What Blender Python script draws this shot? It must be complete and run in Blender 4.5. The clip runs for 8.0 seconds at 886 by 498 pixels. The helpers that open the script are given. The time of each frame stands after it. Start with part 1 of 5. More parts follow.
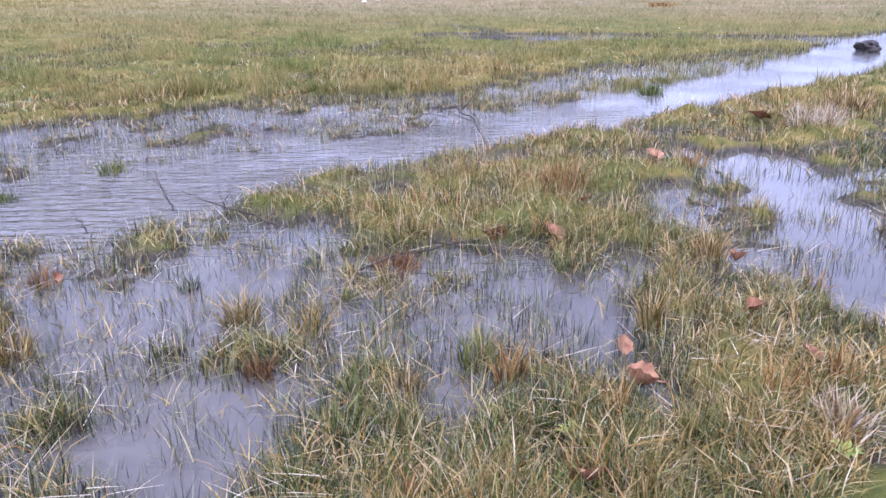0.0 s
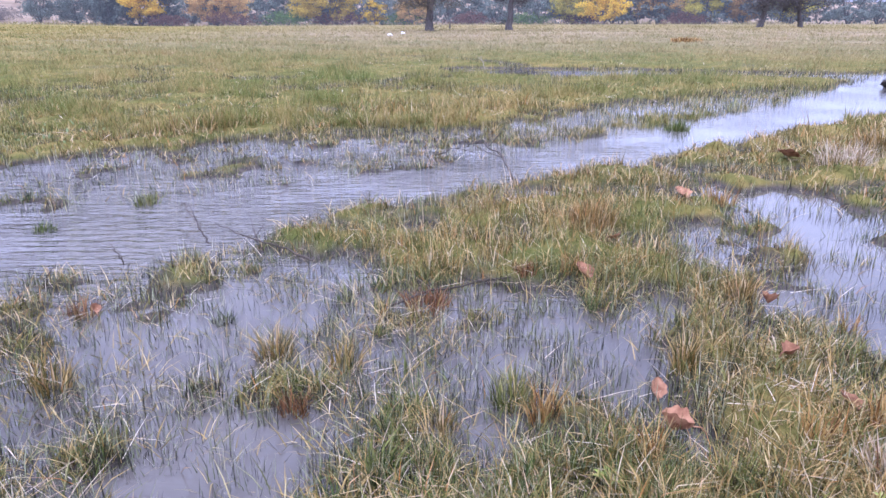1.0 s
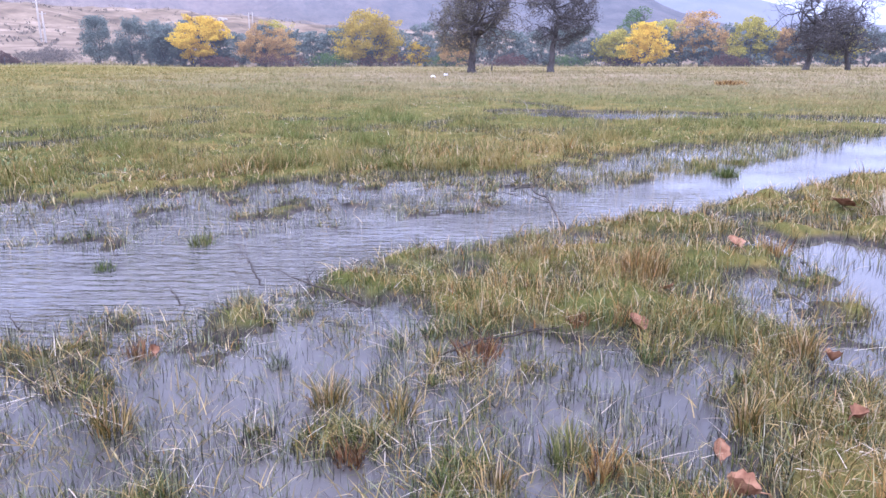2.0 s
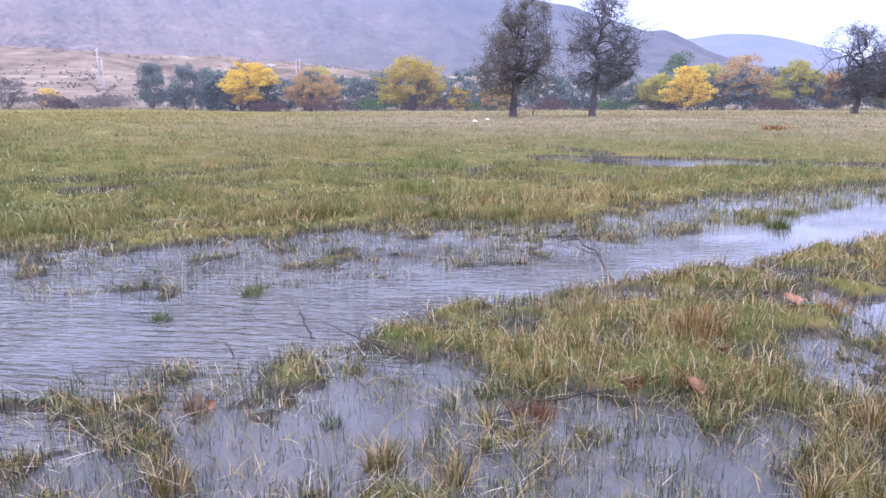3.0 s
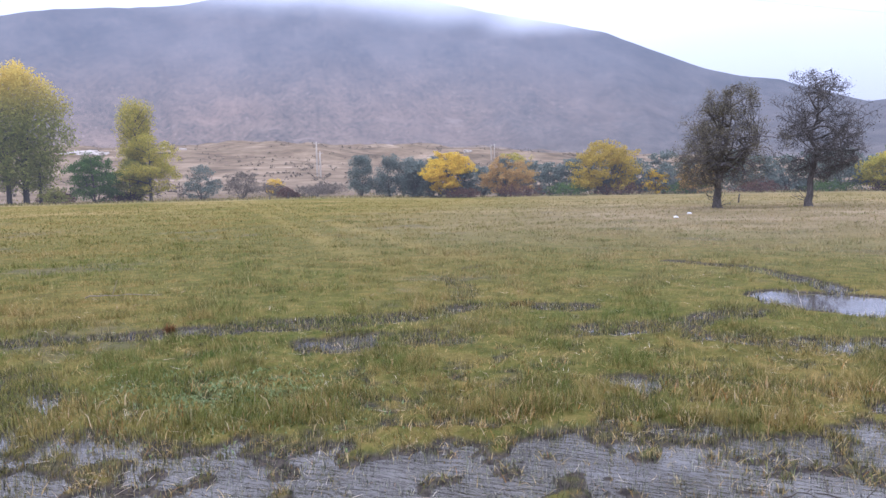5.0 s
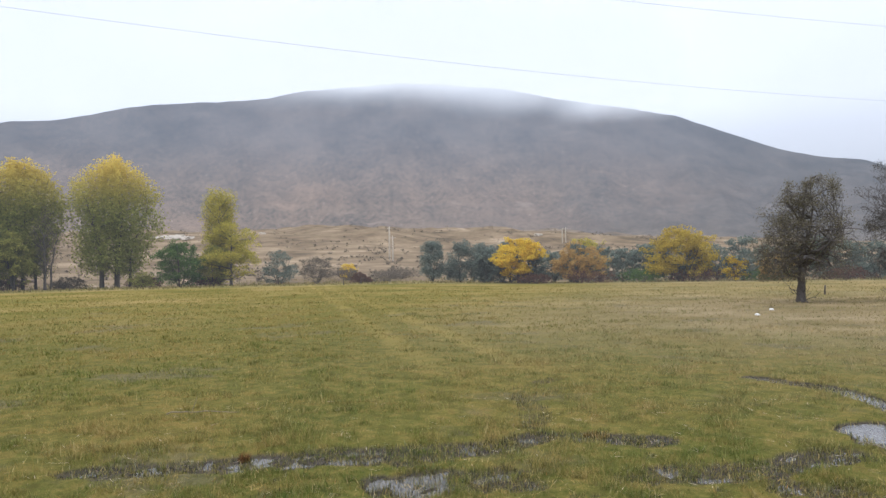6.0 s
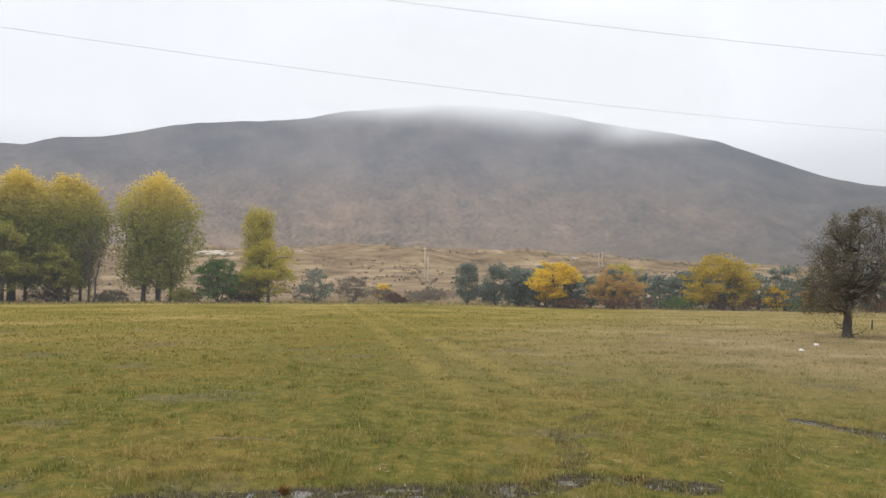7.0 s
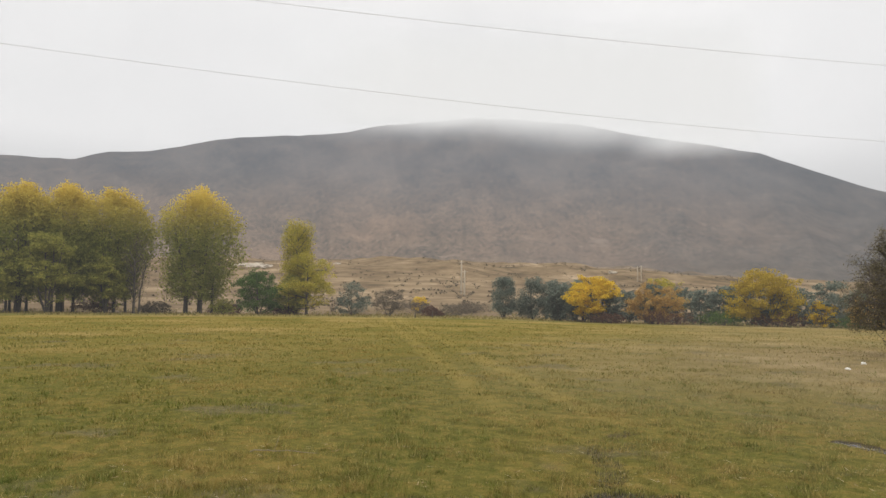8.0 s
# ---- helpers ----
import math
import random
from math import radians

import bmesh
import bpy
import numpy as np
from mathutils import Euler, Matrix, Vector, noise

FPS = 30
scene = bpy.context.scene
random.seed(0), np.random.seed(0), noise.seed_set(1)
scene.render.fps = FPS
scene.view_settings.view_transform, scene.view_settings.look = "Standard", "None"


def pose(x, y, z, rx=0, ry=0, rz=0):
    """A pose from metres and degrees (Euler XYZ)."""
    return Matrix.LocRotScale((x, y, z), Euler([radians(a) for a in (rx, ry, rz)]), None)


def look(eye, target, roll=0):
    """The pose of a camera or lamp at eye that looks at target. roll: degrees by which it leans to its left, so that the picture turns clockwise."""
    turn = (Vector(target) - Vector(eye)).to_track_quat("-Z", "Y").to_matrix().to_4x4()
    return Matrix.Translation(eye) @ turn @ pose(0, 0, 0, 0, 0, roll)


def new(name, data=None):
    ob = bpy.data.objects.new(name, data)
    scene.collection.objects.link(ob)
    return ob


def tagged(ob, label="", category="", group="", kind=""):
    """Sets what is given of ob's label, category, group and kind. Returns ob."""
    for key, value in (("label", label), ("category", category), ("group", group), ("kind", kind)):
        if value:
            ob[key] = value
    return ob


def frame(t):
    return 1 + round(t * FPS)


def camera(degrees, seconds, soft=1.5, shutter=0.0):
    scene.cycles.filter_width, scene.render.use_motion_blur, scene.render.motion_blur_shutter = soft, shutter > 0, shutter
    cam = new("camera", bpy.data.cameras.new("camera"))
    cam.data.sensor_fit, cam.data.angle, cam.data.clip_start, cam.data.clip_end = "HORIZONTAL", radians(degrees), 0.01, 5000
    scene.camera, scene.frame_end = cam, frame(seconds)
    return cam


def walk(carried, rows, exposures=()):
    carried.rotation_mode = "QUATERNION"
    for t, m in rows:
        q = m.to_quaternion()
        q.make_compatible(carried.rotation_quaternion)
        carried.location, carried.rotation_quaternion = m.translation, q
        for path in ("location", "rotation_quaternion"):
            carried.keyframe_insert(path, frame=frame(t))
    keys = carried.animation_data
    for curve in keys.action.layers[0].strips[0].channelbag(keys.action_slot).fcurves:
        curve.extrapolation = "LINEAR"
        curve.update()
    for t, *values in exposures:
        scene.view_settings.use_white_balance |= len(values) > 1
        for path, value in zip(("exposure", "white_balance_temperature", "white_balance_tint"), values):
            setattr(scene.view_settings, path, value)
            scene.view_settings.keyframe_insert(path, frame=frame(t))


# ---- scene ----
cam = camera(64.1, 8.0)
PATH = [
    (0, (-0.012, -0.049, 0.513), (-0.009, 1.824, -0.188), -0.5),
    (0.5, (-0.018, -0.051, 0.52), (-0.024, 1.834, -0.15), -0.4),
    (1, (-0.033, -0.055, 0.53), (-0.087, 1.846, -0.091), -0.2),
    (1.5, (-0.047, -0.054, 0.538), (-0.151, 1.86, -0.033), -0.1),
    (3, (-0.09, -0.052, 0.585), (-0.367, 1.888, 0.183), -0.2),
    (3.5, (-0.104, -0.044, 0.615), (-0.433, 1.898, 0.27), -0.1),
    (4, (-0.144, -0.041, 0.692), (-0.6, 1.885, 0.408), 0.7),
    (4.5, (-0.193, -0.018, 0.85), (-0.816, 1.867, 0.605), -0.3),
    (5, (-0.259, 0.026, 1.153), (-1.052, 1.854, 0.978), -1.2),
    (5.2, (-0.278, 0.042, 1.28), (-1.138, 1.843, 1.159), -1.3),
    (6.3, (-0.226, -0.046, 1.623), (-1.211, 1.693, 1.7), -0.6),
    (6.5, (-0.225, -0.066, 1.642), (-1.21, 1.673, 1.695), 0.2),
    (7, (-0.282, -0.083, 1.728), (-1.335, 1.612, 1.848), 0.4),
    (7.5, (-0.257, -0.159, 1.746), (-1.38, 1.489, 1.894), 0.6),
    (8, (-0.228, -0.191, 1.77), (-1.367, 1.446, 1.926), 0.8),
]
LIGHT = [(0, 1.29, 4980, 34), (1.5, 1.28, 4910, 34), (3, 1.13, 4950, 33), (3.5, 1.02, 5010, 31), (4.5, 0.78, 5130, 27), (5.2, 0.59, 5320, 22), (6.3, 0.27, 6200, 9), (7, 0.23, 6600, 9), (8, 0.05, 7000, 9)]
walk(cam, [(t, look(eye, target, roll)) for t, eye, target, roll in PATH], LIGHT)

# ---- world, sun ----
world = bpy.data.worlds.new("overcast")
scene.world = world
world.use_nodes = True
wt = world.node_tree
wt.nodes.clear()


def wnode(kind, **values):
    n = wt.nodes.new(kind)
    for k, v in values.items():
        n.inputs[k].default_value = v
    return n


w_sky = wt.nodes.new("ShaderNodeTexSky")
w_sky.sky_type = "NISHITA"
w_sky.sun_disc = False
w_sky.sun_elevation, w_sky.sun_rotation = radians(42), radians(200)
w_hsv = wnode("ShaderNodeHueSaturation", Saturation=0.12, Value=1.0)
w_co = wt.nodes.new("ShaderNodeTexCoord")
w_sep = wt.nodes.new("ShaderNodeSeparateXYZ")
w_grad = wt.nodes.new("ShaderNodeValToRGB")
for place, value in ((0.0, 0.2), (0.1, 0.235), (0.17, 0.36), (0.21, 0.48), (0.3, 0.515), (0.42, 0.53), (0.6, 0.6), (1.0, 0.95)):
    if place in (0.0, 1.0):
        w_stop = w_grad.color_ramp.elements[int(place) * -1]
        w_stop.position = place
    else:
        w_stop = w_grad.color_ramp.elements.new(place)
    w_stop.color = (value, value * 1.003, value * 1.03, 1)
w_noise = wnode("ShaderNodeTexNoise", Scale=2.2, Detail=5.0, Roughness=0.55)
w_cloud = wnode("ShaderNodeMapRange")
w_cloud.inputs["From Min"].default_value, w_cloud.inputs["From Max"].default_value = 0.3, 0.7
w_cloud.inputs["To Min"].default_value, w_cloud.inputs["To Max"].default_value = 21.5, 26.0
w_mul = wt.nodes.new("ShaderNodeVectorMath")
w_mul.operation = "SCALE"
w_mix = wt.nodes.new("ShaderNodeMix")
w_mix.data_type = "RGBA"
w_mix.inputs[0].default_value = 0.88
w_bg = wnode("ShaderNodeBackground", Strength=0.1)
w_out = wt.nodes.new("ShaderNodeOutputWorld")
for a, b in (
    (w_sky.outputs[0], w_hsv.inputs["Color"]), (w_co.outputs["Generated"], w_sep.inputs[0]), (w_sep.outputs["Z"], w_grad.inputs[0]),
    (w_co.outputs["Generated"], w_noise.inputs["Vector"]), (w_noise.outputs[0], w_cloud.inputs["Value"]),
    (w_grad.outputs[0], w_mul.inputs[0]), (w_cloud.outputs[0], w_mul.inputs["Scale"]),
    (w_hsv.outputs[0], w_mix.inputs[6]), (w_mul.outputs[0], w_mix.inputs[7]), (w_mix.outputs[2], w_bg.inputs["Color"]), (w_bg.outputs[0], w_out.inputs[0]),
):
    wt.links.new(a, b)

sun = new("sun", bpy.data.lights.new("sun", "SUN"))
sun.data.energy, sun.data.angle, sun.data.color = 0.7, radians(35), (1.0, 0.97, 0.93)
sun.matrix_world = look((-20, -40, 45), (0, 0, 0))


# ---- materials ----
def material(name, rough=0.8, spec=0.3):
    m = bpy.data.materials.new(name)
    m.use_nodes = True
    b = m.node_tree.nodes["Principled BSDF"]
    b.inputs["Roughness"].default_value = rough
    b.inputs["Specular IOR Level"].default_value = spec
    return m, m.node_tree, b


def ramp(nt, source, stops):
    r = nt.nodes.new("ShaderNodeValToRGB")
    while len(r.color_ramp.elements) < len(stops):
        r.color_ramp.elements.new(0.5)
    for e, (p, c) in zip(r.color_ramp.elements, stops):
        e.position, e.color = p, (*c, 1)
    nt.links.new(source, r.inputs[0])
    return r.outputs[0]


def fractal(nt, scale, detail=4.0, rough=0.55, stretch=None, turn=0.0):
    co = nt.nodes.new("ShaderNodeNewGeometry").outputs["Position"]
    if stretch:
        mp = nt.nodes.new("ShaderNodeMapping")
        mp.inputs["Scale"].default_value, mp.inputs["Rotation"].default_value = stretch, (0, 0, radians(turn))
        nt.links.new(co, mp.inputs["Vector"])
        co = mp.outputs[0]
    n = nt.nodes.new("ShaderNodeTexNoise")
    n.inputs["Scale"].default_value, n.inputs["Detail"].default_value, n.inputs["Roughness"].default_value = scale, detail, rough
    nt.links.new(co, n.inputs["Vector"])
    return n.outputs[0]


def blend(nt, fac, a, b, mode="MIX"):
    n = nt.nodes.new("ShaderNodeMix")
    n.data_type, n.blend_type = "RGBA", mode
    for socket, v in ((n.inputs[0], fac), (n.inputs[6], a), (n.inputs[7], b)):
        if isinstance(v, (int, float)):
            socket.default_value = v
        elif isinstance(v, tuple):
            socket.default_value = (*v, 1)
        else:
            nt.links.new(v, socket)
    return n.outputs[2]


def span(nt, value, a, b, c=0.0, d=1.0):
    n = nt.nodes.new("ShaderNodeMapRange")
    n.interpolation_type = "SMOOTHSTEP"
    nt.links.new(value, n.inputs["Value"])
    for k, v in (("From Min", a), ("From Max", b), ("To Min", c), ("To Max", d)):
        n.inputs[k].default_value = v
    return n.outputs[0]


def bump(nt, b, height, strength, distance):
    n = nt.nodes.new("ShaderNodeBump")
    n.inputs["Strength"].default_value, n.inputs["Distance"].default_value = strength, distance
    nt.links.new(height, n.inputs["Height"])
    nt.links.new(n.outputs[0], b.inputs["Normal"])


def plan_line(nt, a, c, d):
    """a*x + c*y + d of a place on the plan."""
    n = nt.nodes.new("ShaderNodeVectorMath")
    n.operation = "DOT_PRODUCT"
    n.inputs[1].default_value = (a, c, 0)
    nt.links.new(nt.nodes.new("ShaderNodeNewGeometry").outputs["Position"], n.inputs[0])
    add = nt.nodes.new("ShaderNodeMath")
    add.inputs[1].default_value = d
    nt.links.new(n.outputs["Value"], add.inputs[0])
    return add.outputs[0]


def distance(nt):
    n = nt.nodes.new("ShaderNodeVectorMath")
    n.operation = "LENGTH"
    nt.links.new(nt.nodes.new("ShaderNodeNewGeometry").outputs["Position"], n.inputs[0])
    return n.outputs["Value"]


def product(nt, a, c):
    n = nt.nodes.new("ShaderNodeMath")
    n.operation = "MULTIPLY"
    nt.links.new(a, n.inputs[0])
    nt.links.new(c, n.inputs[1])
    return n.outputs[0]


CLUMP_STOPS = ((0.38, (0.018, 0.028, 0.006)), (0.46, (0.062, 0.085, 0.014)), (0.53, (0.16, 0.14, 0.032)), (0.6, (0.28, 0.19, 0.06)), (0.68, (0.095, 0.064, 0.024)))


def foliage(name, stops, patch=0.9, patch_stops=None, patch_amount=0.4, rough=0.6, through_light=0.25, spec=0.12, lift=0.0, tan_side=0.0, clump=0.0):
    """Leaves or blades: a colour for each island, shifted by broad patches, with some light let through."""
    m, nt, b = material(name, rough, spec)
    if lift:
        # soft shading: the blades' normals lean towards the sky
        up = nt.nodes.new("ShaderNodeVectorMath")
        up.operation = "MULTIPLY_ADD"
        up.inputs[1].default_value, up.inputs[2].default_value = (1 - lift,) * 3, (0, 0, lift)
        nt.links.new(nt.nodes.new("ShaderNodeNewGeometry").outputs["Normal"], up.inputs[0])
        unit = nt.nodes.new("ShaderNodeVectorMath")
        unit.operation = "NORMALIZE"
        nt.links.new(up.outputs[0], unit.inputs[0])
        nt.links.new(unit.outputs[0], b.inputs["Normal"])
    colour = ramp(nt, nt.nodes.new("ShaderNodeNewGeometry").outputs["Random Per Island"], stops)
    if patch_stops:
        colour = blend(nt, patch_amount * 1.4, colour, ramp(nt, fractal(nt, patch, 5.0, 0.6), patch_stops))
        colour = blend(nt, patch_amount * 0.6, colour, ramp(nt, fractal(nt, patch * 11, 2.0), patch_stops))
    if clump:
        # tufts and mats a hand to a forearm wide
        colour = blend(nt, clump, colour, ramp(nt, fractal(nt, 3.4, 4.0, 0.75), CLUMP_STOPS))
    if tan_side:
        east = product(nt, span(nt, plan_line(nt, 0.9, 0.25, 0.0), -8.0, 4.0), span(nt, distance(nt), 3.0, 16.0, 0.0, tan_side))
        east = product(nt, east, span(nt, distance(nt), 22.0, 55.0, 1.0, 0.5))
        colour = blend(nt, east, colour, ramp(nt, fractal(nt, 0.5, 6.0, 0.7), ((0.36, (0.145, 0.145, 0.07)), (0.5, (0.265, 0.215, 0.13)), (0.64, (0.38, 0.295, 0.19)))))
    nt.links.new(colour, b.inputs["Base Color"])
    tr = nt.nodes.new("ShaderNodeBsdfTranslucent")
    nt.links.new(colour, tr.inputs["Color"])
    mix = nt.nodes.new("ShaderNodeMixShader")
    mix.inputs[0].default_value = through_light
    nt.links.new(b.outputs[0], mix.inputs[1])
    nt.links.new(tr.outputs[0], mix.inputs[2])
    nt.links.new(mix.outputs[0], nt.nodes["Material Output"].inputs[0])
    return m


def soil_material():
    m, nt, b = material("meadow_soil", 0.95, 0.04)

    fine = ramp(nt, fractal(nt, 60.0, 5.0, 0.7), ((0.3, (0.018, 0.015, 0.008)), (0.5, (0.065, 0.055, 0.02)), (0.7, (0.17, 0.125, 0.05))))
    broad = ramp(nt, fractal(nt, 0.35, 5.0, 0.6), ((0.36, (0.05, 0.085, 0.012)), (0.5, (0.115, 0.108, 0.022)), (0.64, (0.25, 0.17, 0.045))))
    patchy = ramp(nt, fractal(nt, 3.0, 8.0, 0.78), ((0.36, (0.035, 0.045, 0.008)), (0.47, (0.09, 0.088, 0.016)), (0.57, (0.19, 0.14, 0.035)), (0.68, (0.08, 0.066, 0.022))))
    speck = ramp(nt, fractal(nt, 16.0, 6.0, 0.8), ((0.36, (0.02, 0.022, 0.006)), (0.48, (0.085, 0.085, 0.018)), (0.6, (0.22, 0.165, 0.05))))
    tufts = ramp(nt, fractal(nt, 3.4, 4.0, 0.75), CLUMP_STOPS)
    turf = blend(nt, 0.25, blend(nt, 0.3, blend(nt, 0.5, blend(nt, 0.4, broad, patchy), tufts), speck), fine)
    geo = nt.nodes.new("ShaderNodeNewGeometry")
    sep = nt.nodes.new("ShaderNodeSeparateXYZ")
    nt.links.new(geo.outputs["Position"], sep.inputs[0])
    far = distance(nt)
    # drier, paler sward towards the tree line, pinkish tan on the stream's side, then bare tan slopes
    dry = ramp(nt, fractal(nt, 0.12, 6.0, 0.65), ((0.38, (0.105, 0.098, 0.02)), (0.5, (0.18, 0.142, 0.038)), (0.62, (0.28, 0.2, 0.075))))
    turf = blend(nt, span(nt, far, 10.0, 45.0, 0.0, 0.75), turf, dry)
    tan = ramp(nt, fractal(nt, 0.2, 6.0, 0.7), ((0.35, (0.13, 0.1, 0.052)), (0.5, (0.22, 0.165, 0.1)), (0.65, (0.31, 0.235, 0.15))))
    east = product(nt, span(nt, plan_line(nt, 0.9, 0.25, 0.0), -10.0, 5.0), product(nt, span(nt, far, 7.0, 25.0, 0.0, 0.75), span(nt, far, 25.0, 55.0, 1.0, 0.5)))
    turf = blend(nt, east, turf, tan)
    # two faint wheel ruts and damp bare spots
    rut = nt.nodes.new("ShaderNodeMath")
    rut.operation = "ABSOLUTE"
    nt.links.new(plan_line(nt, 0.753, 0.658, -2.73), rut.inputs[0])
    near_rut = product(nt, product(nt, span(nt, rut.outputs[0], 0.3, 0.65), span(nt, rut.outputs[0], 0.8, 1.2, 1.0, 0.0)), span(nt, far, 9.0, 14.0, 0.0, 0.25))
    turf = blend(nt, near_rut, turf, (0.3, 0.22, 0.07))
    damp = product(nt, span(nt, fractal(nt, 0.45, 4.0, 0.6), 0.56, 0.66, 0.0, 0.65), span(nt, far, 32.0, 50.0, 1.0, 0.0))
    turf = blend(nt, damp, turf, ramp(nt, fractal(nt, 9.0, 5.0, 0.7), ((0.35, (0.055, 0.05, 0.03)), (0.65, (0.16, 0.135, 0.08)))))
    slope = ramp(nt, fractal(nt, 0.05, 8.0, 0.7), ((0.3, (0.06, 0.047, 0.028)), (0.45, (0.14, 0.1, 0.06)), (0.58, (0.23, 0.17, 0.105)), (0.72, (0.36, 0.28, 0.19))))
    turf = blend(nt, span(nt, far, 92.0, 112.0), turf, slope)
    mud = ramp(nt, fractal(nt, 25.0, 5.0), ((0.35, (0.03, 0.026, 0.022)), (0.65, (0.08, 0.066, 0.052))))
    wet = product(nt, span(nt, sep.outputs["Z"], 0.004, 0.022, 1.0, 0.0), span(nt, far, 11.0, 14.0, 1.0, 0.0))
    colour = blend(nt, wet, turf, mud)
    nt.links.new(colour, b.inputs["Base Color"])
    bump(nt, b, fractal(nt, 45.0, 6.0, 0.7), 0.7, 0.02)
    return m


def water_material():
    m, nt, b = material("turbid_water", 0.04, 0.5)
    b.inputs["IOR"].default_value = 1.333
    # how far a place lies beyond the near bank
    beyond = plan_line(nt, -0.95, 1.0, 0.0)
    x_of = plan_line(nt, 1.0, 0.0, 0.0)
    silt = ramp(nt, fractal(nt, 1.6, 4.0), ((0.35, (0.066, 0.06, 0.05)), (0.65, (0.117, 0.107, 0.09))))
    clear = ramp(nt, fractal(nt, 3.0, 4.0), ((0.35, (0.045, 0.039, 0.031)), (0.65, (0.085, 0.074, 0.06))))
    nt.links.new(blend(nt, product(nt, span(nt, beyond, 1.7, 2.3), span(nt, beyond, 4.4, 5.6, 1.0, 0.0)), clear, silt), b.inputs["Base Color"])
    # short broken crests across the current, over finer ones
    flow = span(nt, fractal(nt, 19.0, 2.0, 0.5, stretch=(0.55, 2.0, 1.0), turn=-14), 0.3, 0.72)
    fine = fractal(nt, 48.0, 2.0, 0.5, stretch=(0.6, 1.8, 1.0), turn=8)
    add = nt.nodes.new("ShaderNodeMath")
    add.operation = "MULTIPLY_ADD"
    add.inputs[1].default_value = 0.35
    nt.links.new(fine, add.inputs[0])
    nt.links.new(flow, add.inputs[2])
    height = product(nt, add.outputs[0], span(nt, fractal(nt, 1.5, 3.0), 0.36, 0.62, 0.15, 1.15))
    # still pools in the field, near-still puddles on the near bank, a smooth run upstream
    height = product(nt, height, span(nt, beyond, 3.8, 5.2, 1.0, 0.005))
    height = product(nt, height, span(nt, beyond, 1.7, 2.4, 0.05, 1.0))
    height = product(nt, height, span(nt, x_of, -0.2, 1.0, 1.0, 0.07))
    bump(nt, b, height, 1.0, 0.018)
    return m


def bark_material(name, dark, light):
    m, nt, b = material(name, 0.9, 0.2)
    nt.links.new(ramp(nt, fractal(nt, 9.0, 6.0, 0.7, stretch=(3, 3, 0.6)), ((0.3, dark), (0.7, light))), b.inputs["Base Color"])
    bump(nt, b, fractal(nt, 20.0, 5.0, 0.7, stretch=(3, 3, 0.6)), 0.6, 0.02)
    return m


def slope_noise(nt, scale, detail, rough, along=0.36):
    """Noise over a hillside: across it by bearing, drawn out down the fall of the slope."""
    sep = nt.nodes.new("ShaderNodeSeparateXYZ")
    nt.links.new(nt.nodes.new("ShaderNodeNewGeometry").outputs["Position"], sep.inputs[0])
    angle = nt.nodes.new("ShaderNodeMath")
    angle.operation = "ARCTAN2"
    nt.links.new(sep.outputs["X"], angle.inputs[0])
    nt.links.new(sep.outputs["Y"], angle.inputs[1])
    across = nt.nodes.new("ShaderNodeMath")
    across.operation = "MULTIPLY"
    across.inputs[1].default_value = 1000.0
    nt.links.new(angle.outputs[0], across.inputs[0])
    down = nt.nodes.new("ShaderNodeMath")
    down.operation = "MULTIPLY"
    down.inputs[1].default_value = along
    nt.links.new(distance(nt), down.inputs[0])
    co = nt.nodes.new("ShaderNodeCombineXYZ")
    nt.links.new(across.outputs[0], co.inputs[0])
    nt.links.new(down.outputs[0], co.inputs[1])
    n = nt.nodes.new("ShaderNodeTexNoise")
    n.inputs["Scale"].default_value, n.inputs["Detail"].default_value, n.inputs["Roughness"].default_value = scale, detail, rough
    nt.links.new(co.outputs[0], n.inputs["Vector"])
    return n.outputs[0]


